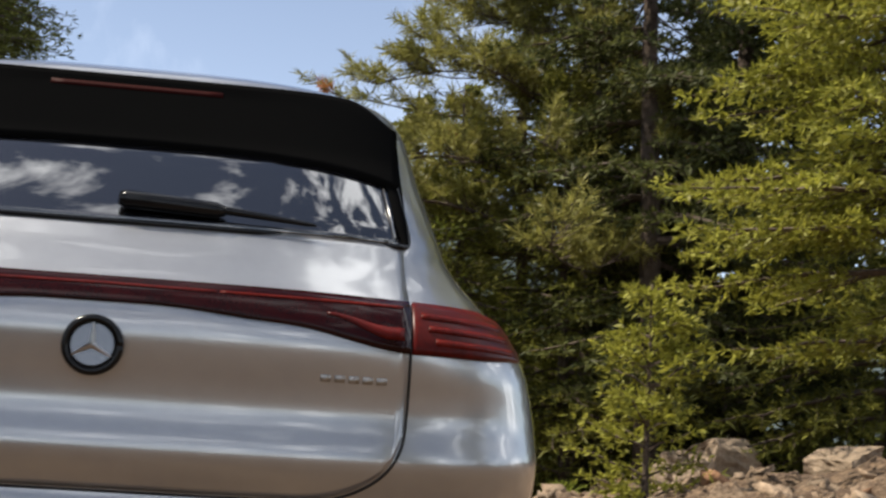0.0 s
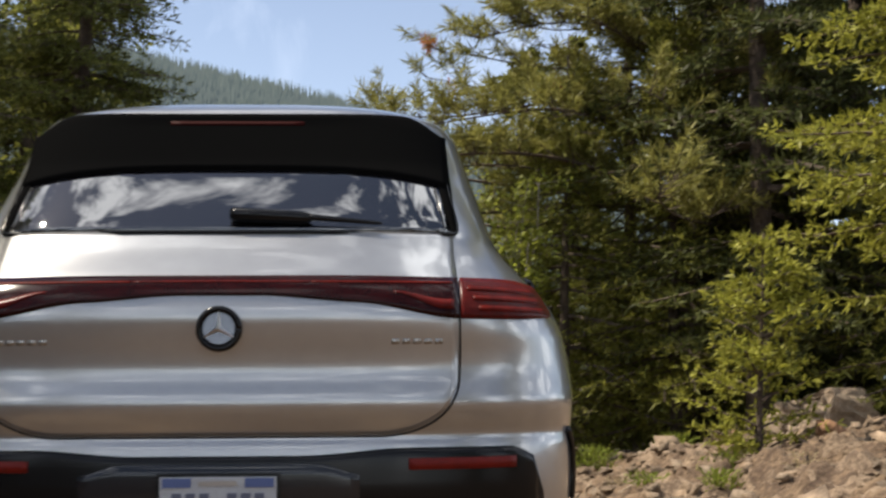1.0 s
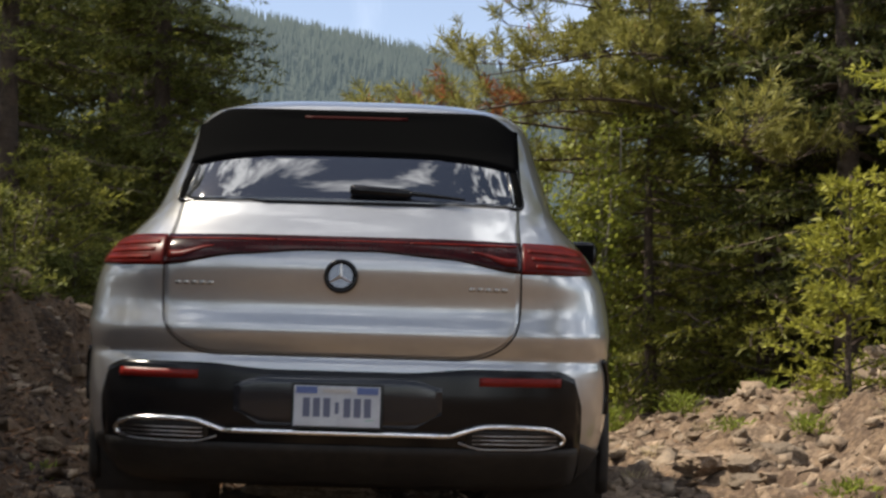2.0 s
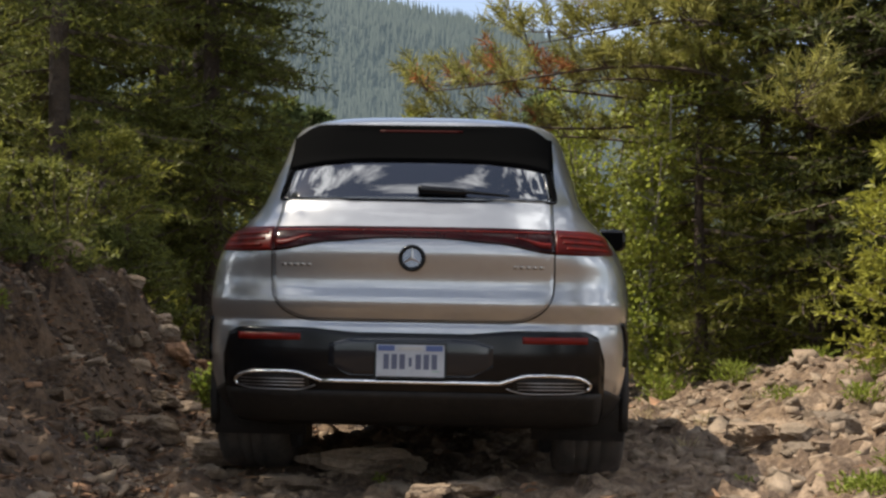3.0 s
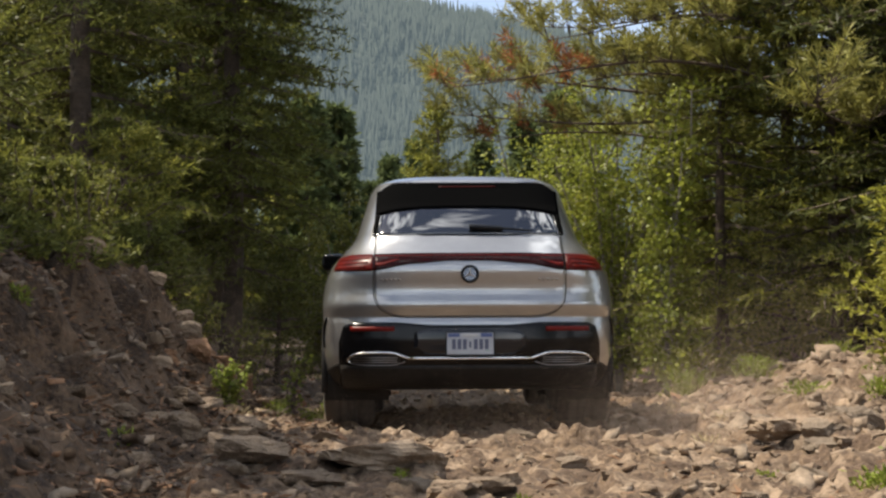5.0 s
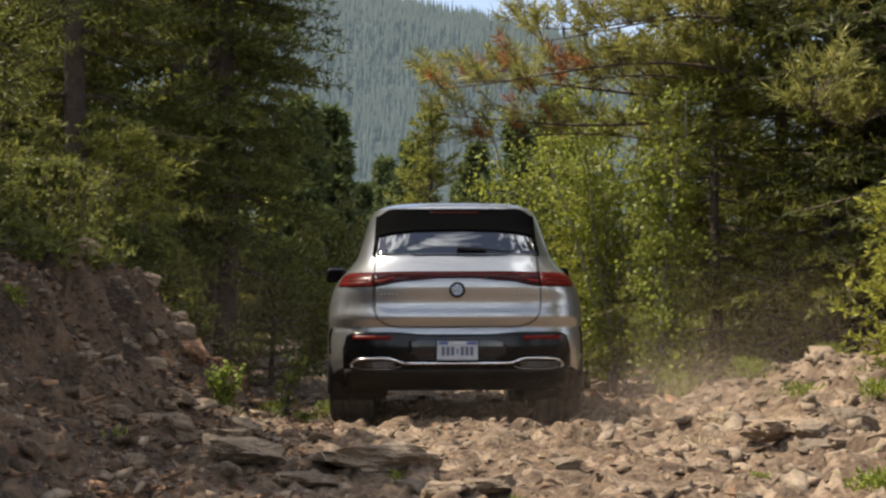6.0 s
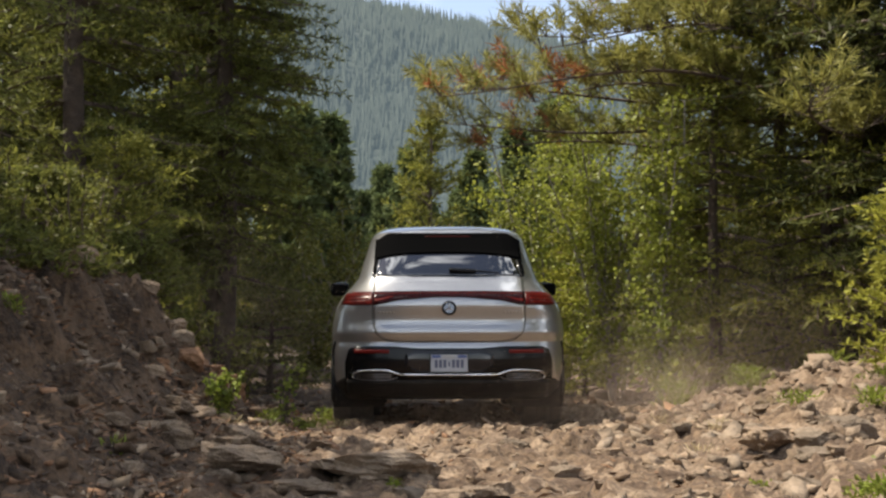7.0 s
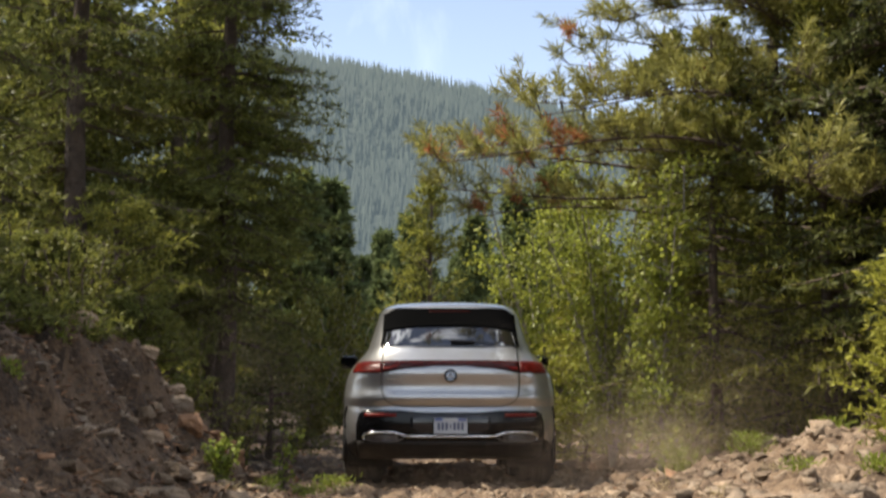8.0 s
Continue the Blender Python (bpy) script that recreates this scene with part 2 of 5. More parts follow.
def broken(x, y, cell, seed, tilt=0.35):
    """Relief of broken stone: each cell of an uneven net is a flat, tilted face; also which cells are stone, and how far in from the crack."""
    size = 512
    r = np.random.RandomState(seed)
    table = r.uniform(0, 1, (size, size, 5))
    u, v = x / cell + 1000, y / cell + 1000
    i, j = np.floor(u).astype(int), np.floor(v).astype(int)
    best = np.full(x.shape, 9.0)
    second = np.full(x.shape, 9.0)
    height, kind = np.zeros(x.shape), np.zeros(x.shape)
    for di in (-1, 0, 1):
        for dj in (-1, 0, 1):
            t = table[(i + di) % size, (j + dj) % size]
            dx, dy = u - (i + di + t[..., 0]), v - (j + dj + t[..., 1])
            d = np.hypot(dx * 1.25, dy * 0.85)
            near = d < best
            second = np.where(near, best, np.minimum(second, d))
            h = t[..., 2] + tilt * ((t[..., 3] - 0.5) * dx + (t[..., 4] - 0.5) * dy) * 4
            height, kind, best = np.where(near, h, height), np.where(near, (t[..., 2] * 7 + t[..., 3] * 5) % 1, kind), np.where(near, d, best)
    rim = smoothstep(0.0, 0.22, second - best)
    return (height - 0.45) * rim, kind, rim


SURFACE = {}


def surface_z(x, y):
    """Height of the finished ground with its broken stone, for what lies on it."""
    xs, ys, z = SURFACE["xs"], SURFACE["ys"], SURFACE["z"]
    x, y = np.asarray(x, float), np.asarray(y, float)
    i, j = np.clip(np.searchsorted(xs, x) - 1, 0, len(xs) - 2), np.clip(np.searchsorted(ys, y) - 1, 0, len(ys) - 2)
    u, v = (x - xs[i]) / (xs[i + 1] - xs[i]), (y - ys[j]) / (ys[j + 1] - ys[j])
    return (z[j, i] * (1 - u) + z[j, i + 1] * u) * (1 - v) + (z[j + 1, i] * (1 - u) + z[j + 1, i + 1] * u) * v


def build_ground():
    xs = axis([(-3000, -300, 300), (-300, -40, 26), (-40, -8, 1.6), (-8, -4.4, 0.25), (-4.4, 4.6, 0.032), (4.6, 9, 0.25), (9, 40, 1.6), (40, 300, 26), (300, 3000, 300)])
    ys = axis([(-3000, -300, 300), (-300, -40, 26), (-40, -6, 1.7), (-6, 4.6, 0.2), (4.6, 10, 0.032), (10, 14.6, 0.05), (14.6, 26, 0.2), (26, 60, 1.0), (60, 300, 20), (300, 4500, 300)])
    X, Y = np.meshgrid(xs, ys)
    Z = ground_z(X, Y)
    fine = smoothstep(3.6, 5.0, Y) * smoothstep(17, 14, Y) * smoothstep(-4.6, -4.0, X) * smoothstep(4.8, 4.2, X)
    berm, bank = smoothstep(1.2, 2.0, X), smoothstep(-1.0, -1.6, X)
    patch = 0.5 + 0.5 * np.clip(wave(X, Y, 33, 1.1), -1, 1)
    stony = np.zeros(X.shape, bool)
    for cell, amp, seed in ((0.46, 0.085, 61), (0.20, 0.050, 62), (0.095, 0.026, 63)):
        h, kind, rim = broken(X + 0.10 * wave(X, Y, seed, 0.7), Y, cell, seed)
        Z = Z + fine * amp * h * (0.72 + 0.50 * patch + 0.12 * berm + 0.25 * bank)
        stony |= (kind < 0.06 + 0.20 * patch + 0.04 * berm) & (rim > 0.5) & (fine > 0.5)
    SURFACE.update(xs=xs, ys=ys, z=Z)
    V = np.stack([X, Y, Z], -1).reshape(-1, 3)
    n, m = len(ys), len(xs)
    i = np.arange(n * m).reshape(n, m)
    F = np.stack([i[:-1, :-1], i[:-1, 1:], i[1:, 1:], i[1:, :-1]], -1).reshape(-1, 4)
    # On the bank the darker soil takes over, with shade in its colour.
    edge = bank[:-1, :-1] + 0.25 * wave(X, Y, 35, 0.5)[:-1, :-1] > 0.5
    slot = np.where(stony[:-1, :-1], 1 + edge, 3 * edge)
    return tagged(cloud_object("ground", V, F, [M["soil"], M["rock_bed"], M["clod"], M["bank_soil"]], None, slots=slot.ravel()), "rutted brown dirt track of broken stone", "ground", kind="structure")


ground = build_ground()


# ---------------------------------------------------------------- trees
def grow_conifer(rng, height, reach, first, whorl, droop, tuft, width, density, lift=0.0, lean=0.0, sides=None, tip=0.12, twigs=True):
    """Trunk, limbs and needle sprays of a fir. reach: longest limb; first: height of the lowest limb; sides: only that sector of azimuths."""
    limbs, P, D = [], [], []
    h = first
    while h < height * 0.985:
        k = (h - first) / (height - first)
        L = reach * ((1 - k) ** 0.75) * (0.55 + 0.45 * min(1, 0.35 + k * 4)) + tip
        for _ in range(rng.randint(3, 6)):
            az = rng.uniform(0, 6.283) if sides is None else rng.uniform(*sides)
            l = L * rng.uniform(0.55, 1.08)
            out = np.array([math.cos(az), math.sin(az), 0])
            side = np.array([-out[1], out[0], 0])
            n = max(4, int(l / 0.16))
            pts, swing = [], rng.uniform(-0.25, 0.25)
            for i in range(n + 1):
                s = i / n
                z = h + l * (lift * s - droop * (s ** 1.6) + 0.22 * droop * max(0, s - 0.7) * 3) + rng.normal() * 0.008
                pts.append(np.array([lean * h, 0, 0]) + out * l * s + side * l * swing * s * s + np.array([0, 0, z]))
            limbs.append([(tuple(p), 0.004 + 0.018 * l * (1 - i / (n + 0.4)) / 1.2) for i, p in enumerate(pts)])
            for i in range(1, n + 1):
                s = i / n
                if s < 0.10:
                    continue
                way = pts[i] - pts[i - 1]
                way = way / (np.linalg.norm(way) + 1e-9)
                for sgn in (-1, 1):
                    tl = l * 0.42 * (1.05 - s) * rng.uniform(0.5, 1.2) + 0.09
                    td = way * 0.62 + side * sgn * 0.85 + np.array([0, 0, rng.uniform(-0.28, 0.12)])
                    td /= np.linalg.norm(td)
                    m = max(2, int(tl / tuft * 1.6 * density))
                    q = np.linspace(0.12, 1, m)[:, None]
                    pp = pts[i] + td * tl * q + rng.normal(size=(m, 3)) * 0.016
                    pp[:, 2] -= 0.22 * droop * tl * (q[:, 0] ** 2)
                    for _ in range(4):
                        P.append(pp)
                        D.append(td * 0.8 + rng.normal(size=(m, 3)) * 0.55 + np.array([0, 0, 0.12]))
                    if tl > 0.25 and twigs:
                        limbs.append([(tuple(pts[i]), 0.006), (tuple(pts[i] + td * tl * 0.85 - np.array([0, 0, 0.16 * droop * tl])), 0.003)])
        h += whorl * rng.uniform(0.7, 1.3) * (1 - 0.45 * k)
    P, D = np.concatenate(P), np.concatenate(D)
    n = len(P)
    V, F = blades(P, D, rng.uniform(0.7, 1.3, n) * tuft, rng.uniform(0.7, 1.3, n) * width, rng)
    return limbs, V, F


def conifer_tree(name, label, at, seed, height, reach, first, needles, bark="bark", girth=0.16, whorl=0.34, droop=0.30, tuft=0.105, width=0.018, density=1.15, lift=0.05, lean=0.0, turn=0.0, sides=None, group="conifers", category="tree", tip=0.12, twigs=True):
    rng = np.random.RandomState(seed)
    x, y = at
    root = thing(name, pose(x, y, float(ground_z(x, y)) - 0.05, 0, 0, turn), label, category, group)
    limbs, V, F = grow_conifer(rng, height, reach, first, whorl, droop, tuft, width, density, lift, lean, sides, tip, twigs)
    trunk = [((lean * z + 0.02 * math.sin(z * 1.7 + seed), 0.02 * math.cos(z * 1.3 + seed), z), girth * (1 - z / (height * 1.03)) ** 0.8 + (0.05 * girth / 0.16 if z < 0.2 else 0) + 0.006) for z in np.linspace(-0.1, height * 0.99, 14)]
    mesh_object("trunk", *tubes([trunk], 12), M[bark], root, smooth=True)
    mesh_object("limb_work", *tubes(limbs, 3), M["twig"], root)["kind"] = "stuff"
    cloud_object("crown", V, F, M[needles], root)
    return root


def pine_tree(name, label, at, seed, height, reach, first, girth, whorl=0.34, dead=0.10, needles="pine", toward=None, outline=((0, 9), (1, 1)), spike=0.13, tufts=1.0, category="tree"):
    """A pine: long bare limbs whose upturned twig ends carry round tufts of long needles, some of them dead and rusty."""
    rng = np.random.RandomState(seed)
    x, y = at
    root = thing(name, pose(x, y, float(ground_z(x, y)) - 0.05), label, category, "conifers")
    limbs, P, D, S = [], [], [], []

    def tuft(p, d, size, slot):
        n = 22
        P.append(p + d * rng.uniform(-0.6, 0.5, (n, 1)) * size)
        D.append(d * 0.75 + rng.normal(size=(n, 3)) * 0.62)
        S.append(np.full(n, slot))
    h = first
    while h < height * 0.97:
        k = (h - first) / (height - first)
        for q in range(rng.randint(3, 6)):
            az = rng.uniform(0, 6.283)
            l = reach * (1 - k) ** 0.8 * rng.uniform(0.6, 1.0) + 0.25
            if toward is not None:
                l = float(np.interp(h, *outline)) * rng.uniform(0.62, 1.0)
                if q == 0:
                    az = toward + rng.uniform(-0.35, 0.35)
                    l = float(np.interp(h, *outline)) * rng.uniform(0.86, 1.0)
                gain = 0.5 + 0.5 * math.cos(az - toward)
                l *= 0.36 + 0.64 * gain
            out = np.array([math.cos(az), math.sin(az), 0])
            side = np.array([-out[1], out[0], 0])
            n = max(5, int(l / 0.2))
            wob, pts = rng.uniform(0, 6.28), []
            for i in range(n + 1):
                s = i / n
                pts.append(out * l * s + side * 0.09 * l * math.sin(wob + 5 * s) + np.array([0, 0, h + l * (0.16 * s - 0.12 * s * s) + 0.09 * math.sin(wob * 2 + 6 * s)]))
            limbs.append([(tuple(p), 0.005 + 0.010 * l * (1 - i / (n + 0.3)) / 1.4) for i, p in enumerate(pts)])
            for i in range(max(1, int(n * 0.28)), n + 1):
                for _ in range(int(rng.poisson(2.3 * tufts)) + (2 if i == n else 0)):
                    d = out * rng.uniform(0.1, 0.9) + side * rng.uniform(-0.9, 0.9) + np.array([0, 0, rng.uniform(-0.05, 0.75)])
                    d /= np.linalg.norm(d)
                    tl = rng.uniform(0.12, 0.42)
                    end = pts[i] + d * tl + np.array([0, 0, 0.05])
                    limbs.append([(tuple(pts[i]), 0.006), (tuple((pts[i] + end) / 2 - np.array([0, 0, 0.02])), 0.0045), (tuple(end), 0.003)])
                    tipward = l * i / n > 0.62 * reach and (toward is None or math.cos(az - toward) > 0.75)
                    slot = 1 if rng.uniform() < dead * (3.0 if tipward else 0.08) else 0
                    tuft(end, d, 0.10, slot)
                    tuft((pts[i] + end * 2) / 3, d, 0.10, slot)
        h += whorl * rng.uniform(0.7, 1.3)
    P, D, S = np.concatenate(P), np.concatenate(D), np.concatenate(S)
    n = len(P)
    V, F = blades(P, D, rng.uniform(0.75, 1.25, n) * spike, rng.uniform(0.7, 1.3, n) * 0.013, rng, 0.1)
    trunk = [((0.03 * math.sin(z + seed), 0.03 * math.cos(z * 1.1), z), girth * (1 - z / (height * 1.05)) ** 0.8 + (0.04 if z < 0.2 else 0) + 0.008) for z in np.linspace(-0.1, height, 14)]
    mesh_object("trunk", *tubes([trunk], 14), M["bark"], root, smooth=True)
    mesh_object("limb_work", *tubes(limbs, 3), M["twig"], root)["kind"] = "stuff"
    cloud_object("crown", V, F, [M[needles], M["dead"]], root, "", S)
    return root


def broadleaf(name, label, at, seed, height, spread, stems, leaves, size, mat="leaf", bark="pale_bark", category="bush", group="broadleaf bushes", low=0.12):
    """Thin stems that fork, with small round leaves in loose clumps."""
    rng = np.random.RandomState(seed)
    x, y = at
    root = thing(name, pose(x, y, float(ground_z(x, y)) - 0.03), label, category, group)
    tips, paths = [], []
    for _ in range(stems):
        az, l = rng.uniform(0, 6.283), height * rng.uniform(0.6, 1.0)
        reach = spread * rng.uniform(0.1, 1.0)
        pts = [np.array([math.cos(az) * reach * s ** 1.4, math.sin(az) * reach * s ** 1.4, l * s]) + rng.normal(size=3) * 0.02 * (s > 0) for s in np.linspace(0, 1, 7)]
        paths.append([(tuple(p), 0.006 + 0.016 * height / 3 * (1 - i / 6.5)) for i, p in enumerate(pts)])
        for i in range(1, 7):
            for _ in range(rng.randint(2, 5)):
                d = rng.normal(size=3) * np.array([1, 1, 0.5])
                d[2] += 0.25
                d /= np.linalg.norm(d)
                e = pts[i] + d * rng.uniform(0.1, 0.34) * height / 2.6
                if e[2] > low:
                    paths.append([(tuple(pts[i]), 0.005), (tuple(e), 0.002)])
                    tips.append((pts[i], e))
    k = rng.randint(len(tips), size=leaves)
    a, b = np.array([t[0] for t in tips])[k], np.array([t[1] for t in tips])[k]
    P = a + (b - a) * rng.uniform(0.2, 1.1, (leaves, 1)) + rng.normal(size=(leaves, 3)) * 0.055 * height / 2.6
    d = rng.normal(size=(leaves, 3)) + np.array([0, 0, -0.25])
    d /= np.linalg.norm(d, axis=1, keepdims=True)
    s = np.cross(d, rng.normal(size=(leaves, 3)))
    s /= np.linalg.norm(s, axis=1, keepdims=True)
    L = (size * rng.uniform(0.6, 1.3, leaves))[:, None]
    V = np.stack([P, P + d * L * 0.3 + s * L * 0.42, P + d * L * 0.75 + s * L * 0.3, P + d * L, P + d * L * 0.75 - s * L * 0.3, P + d * L * 0.3 - s * L * 0.42], 1).reshape(-1, 3)
    mesh_object("stem_work", *tubes(paths, 5), M[bark], root)["kind"] = "stuff"
    cloud_object("foliage", V, np.arange(leaves * 6).reshape(-1, 6), M[mat], root)
    return root


def tussock(name, label, at, seed, height, spread, count, mat="weed", width=0.012, category="plant", group="low plants"):
    """A low plant or tuft of grass: arching blades from one root."""
    rng = np.random.RandomState(seed)
    x, y = at
    P = np.stack([rng.normal(size=count) * spread * 0.4, rng.normal(size=count) * spread * 0.4, rng.uniform(0, height * 0.75, count) ** 1.0], -1)
    D = rng.normal(size=(count, 3)) * 0.6 + np.array([0, 0, 0.8]) + P * np.array([1.2, 1.2, 0]) / max(spread, 0.01)
    V, F = blades(P, D, rng.uniform(0.35, 0.8, count) * height * 0.6, rng.uniform(0.7, 1.4, count) * width, rng, 0.3)
    ob = cloud_object(name, V, F, M[mat], None)
    ob.matrix_basis = pose(x, y, float(ground_z(x, y)) - 0.01)
    return tagged(ob, label, category, group, "stuff")


# ---------------------------------------------------------------- stones
def rock_mesh(name, seed, mat, flat=0.6, cuts=10, detail=2, rough=0.0):
    """An angular stone about 1 m across: a ball cut by random planes and roughened."""
    rng = np.random.RandomState(seed)
    bm = bmesh.new()
    bmesh.ops.create_cube(bm, size=0.8)
    bmesh.ops.subdivide_edges(bm, edges=bm.edges[:], cuts=detail, use_grid_fill=True)
    planes = [(Vector(rng.normal(size=3)).normalized(), rng.uniform(0.24, 0.46)) for _ in range(cuts)]
    for v in bm.verts:
        for n, d in planes:
            k = v.co.dot(n)
            if k > d:
                v.co -= n * (k - d)
        if rough:
            lump = noise.fractal(v.co * 3.1 + Vector((seed, 0, 0)), 0.9, 2.1, 5) + 0.6 * abs(noise.noise(v.co * 6.5 + Vector((0, seed, 0))))
            v.co += v.co.normalized() * lump * rough
        v.co += Vector(rng.normal(size=3)) * (0.007 if rough else 0.026)
        v.co.z *= flat
        v.co.x *= 1.15
    me = bpy.data.meshes.new(name)
    bm.to_mesh(me)
    bm.free()
    me.materials.append(mat)
    return me


ROCKS = [rock_mesh("rock", 100 + k, M[("rock", "grey_rock", "rock", "rock")[k % 4]], (0.5, 0.62, 0.42, 0.7)[k % 4]) for k in range(12)]
BIG_ROCKS = [rock_mesh("rock", 170 + k, M[("rock", "grey_rock")[k % 2]], (0.62, 0.66, 0.42, 0.7, 0.55, 0.5)[k % 6], 9, 9, 0.085) for k in range(12)]
RED_BIG = [rock_mesh("rock", 190 + k, M["red_rock"], (0.75, 0.9, 0.65, 0.8)[k], 9, 9, 0.08) for k in range(4)]
RED_ROCKS = [rock_mesh("rock", 140 + k, M["red_rock"], (0.6, 0.75, 0.5)[k % 3]) for k in range(5)]
_rock_rng = np.random.RandomState(77)


def stone(x, y, size, pool=None, name="stone", sink=0.25, turn=None, tip=14):
    r = _rock_rng
    me = (pool or ROCKS)[r.randint(len(pool or ROCKS))]
    ob = new(name, me)
    ob.parent = ground
    ob.matrix_basis = pose(x, y, float(surface_z(x, y)) + size * (0.28 - sink), r.uniform(-tip, tip), r.uniform(-tip, tip), r.uniform(0, 360) if turn is None else turn) @ Matrix.Diagonal((size, size * r.uniform(0.75, 1.1), size * r.uniform(0.75, 1.1), 1))
    return ob


def big_rock(label, x, y, size, pool, sink=0.1, squash=1.0, turn=0.0):
    me = pool
    ob = new("rock", me)
    ob.matrix_basis = pose(x, y, float(surface_z(x, y)) + size * squash * (0.28 - sink), 0, 0, turn) @ Matrix.Diagonal((size, size * 0.8, size * squash, 1))
    return tagged(ob, label, "rock", "rocks on the track")


def gravel(name, count, seed, area, low, high, mats, label, keep=None, share=(0.55, 0.3, 0.15)):
    """Loose small stones, too many to count, joined in one mesh."""
    rng = np.random.RandomState(seed)
    base = np.array([(-1, -1, -1), (1, -1, -1), (1, 1, -1), (-1, 1, -1), (-1, -1, 1), (1, -1, 1), (1, 1, 1), (-1, 1, 1)]) * 0.42
    tri = np.array([(0, 2, 1), (0, 3, 2), (4, 5, 6), (4, 6, 7), (0, 1, 5), (0, 5, 4), (1, 2, 6), (1, 6, 5), (2, 3, 7), (2, 7, 6), (3, 0, 4), (3, 4, 7)])
    x, y = rng.uniform(area[0], area[1], count), rng.uniform(area[2], area[3], count)
    if keep is not None:
        ok = rng.uniform(size=count) < keep(x, y)
        x, y = x[ok], y[ok]
    n = len(x)
    s = low * (high / low) ** (rng.uniform(size=n) ** 2.2)
    V = (base[None] * (1 + rng.normal(size=(n, 8, 1)) * 0.22) + rng.normal(size=(n, 8, 3)) * 0.10) * (s[:, None] * np.stack([rng.uniform(0.8, 1.9, n), rng.uniform(0.7, 1.2, n), rng.uniform(0.35, 0.8, n)], -1))[:, None, :]
    a = rng.uniform(0, 6.28, n)
    c, q = np.cos(a)[:, None], np.sin(a)[:, None]
    V = np.stack([V[..., 0] * c - V[..., 1] * q, V[..., 0] * q + V[..., 1] * c, V[..., 2] + V[..., 0] * rng.uniform(-0.6, 0.6, (n, 1)) + V[..., 1] * rng.uniform(-0.5, 0.5, (n, 1))], -1)
    V += np.stack([x, y, surface_z(x, y) + 0.08 * s], -1)[:, None, :]
    F = (tri[None] + 8 * np.arange(n)[:, None, None]).reshape(-1, 3)
    ob = cloud_object(name, V.reshape(-1, 3), F, mats, ground, label, np.repeat(rng.choice(len(mats), n, p=share), 12))
    ob["kind"] = "stuff"
    return ob


# ---------------------------------------------------------------- trees and bushes
# on the bank, left of the track
DARK, GREEN = "tall dark green fir with a dense crown on the bank", "dark green fir with drooping limbs on the bank"
conifer_tree("fir_tree", DARK, (-2.35, 16.2), 11, 9.2, 1.50, 1.35, "dark_fir", girth=0.12, whorl=0.17, density=1.6)
conifer_tree("fir_tree", DARK, (-3.9, 15.6), 12, 8.2, 2.0, 0.5, "dark_fir", girth=0.14, whorl=0.26)
conifer_tree("fir_tree", GREEN, (-4.6, 12.9), 13, 6.2, 2.0, 1.35, "dark_fir", girth=0.13, whorl=0.26, droop=0.38)
conifer_tree("juniper_tree", "small juniper with bare lower stems on the bank", (-2.95, 13.4), 14, 1.75, 0.85, 0.65, "fir", girth=0.035, whorl=0.15, droop=0.12, lift=0.35, tuft=0.08)
conifer_tree("juniper_tree", "low juniper bush on the edge of the bank", (-3.5, 11.6), 17, 1.15, 0.8, 0.25, "fir", girth=0.03, whorl=0.14, droop=0.12, lift=0.30, tuft=0.08)
conifer_tree("juniper_tree", "low juniper bush below the tall firs", (-1.95, 17.2), 18, 1.6, 0.8, 0.12, "dark_fir", girth=0.03, whorl=0.14, droop=0.15, lift=0.25, tuft=0.08)
for k, (x, y, h) in enumerate(((-3.35, 9.9, 0.8), (-3.0, 11.2, 0.9), (-2.55, 12.6, 0.9), (-3.6, 8.7, 0.7), (-2.85, 9.3, 0.36), (-2.72, 10.1, 0.32), (-3.0, 8.5, 0.34))):
    conifer_tree("juniper_bush", "low dark juniper on the edge of the bank", (x, y), 260 + k, h, 0.6, 0.08, "dark_fir", girth=0.02, whorl=0.10, droop=0.12, lift=0.25, tuft=0.07, category="bush")
fir_a = conifer_tree("fir_tree", "dark green fir standing behind the bank", (-5.6, 19.0), 15, 9.0, 2.3, 0.4, "dark_fir", girth=0.18, whorl=0.40, density=0.6, width=0.06, tuft=0.14, twigs=False)
fir_b = conifer_tree("fir_tree", "green fir standing behind the bank", (-3.3, 21.5), 16, 9.0, 1.9, 0.4, "fir", girth=0.16, whorl=0.38, density=0.6, width=0.06, tuft=0.14, twigs=False)
# beyond the berm, right of the track
conifer_tree("fir_tree", "green fir with limbs down to the ground beside the track", (2.75, 14.3), 21, 4.3, 1.3, 0.10, "fir", girth=0.06, whorl=0.17, density=1.1)
conifer_tree("fir_tree", "olive green fir with limbs down to the ground", (3.7, 15.6), 22, 6.0, 1.7, 0.15, "fir", girth=0.10, whorl=0.22)
conifer_tree("fir_tree", "olive green fir with limbs down to the ground", (4.9, 16.6), 27, 7.0, 1.9, 0.15, "fir", girth=0.11, whorl=0.25)
conifer_tree("fir_tree", "green fir reaching over the berm with bright limbs", (4.85, 9.0), 23, 6.5, 2.0, 0.9, "young_fir", girth=0.12, whorl=0.22, droop=0.16, density=1.35, tuft=0.08, width=0.021)
conifer_tree("fir_sapling", "bright green young fir on the stony berm", (3.08, 9.25), 24, 1.58, 0.54, 0.12, "young_fir", girth=0.018, whorl=0.17, droop=0.08, lift=0.45, tuft=0.065, width=0.020, density=0.85, category="sapling", tip=0.06)
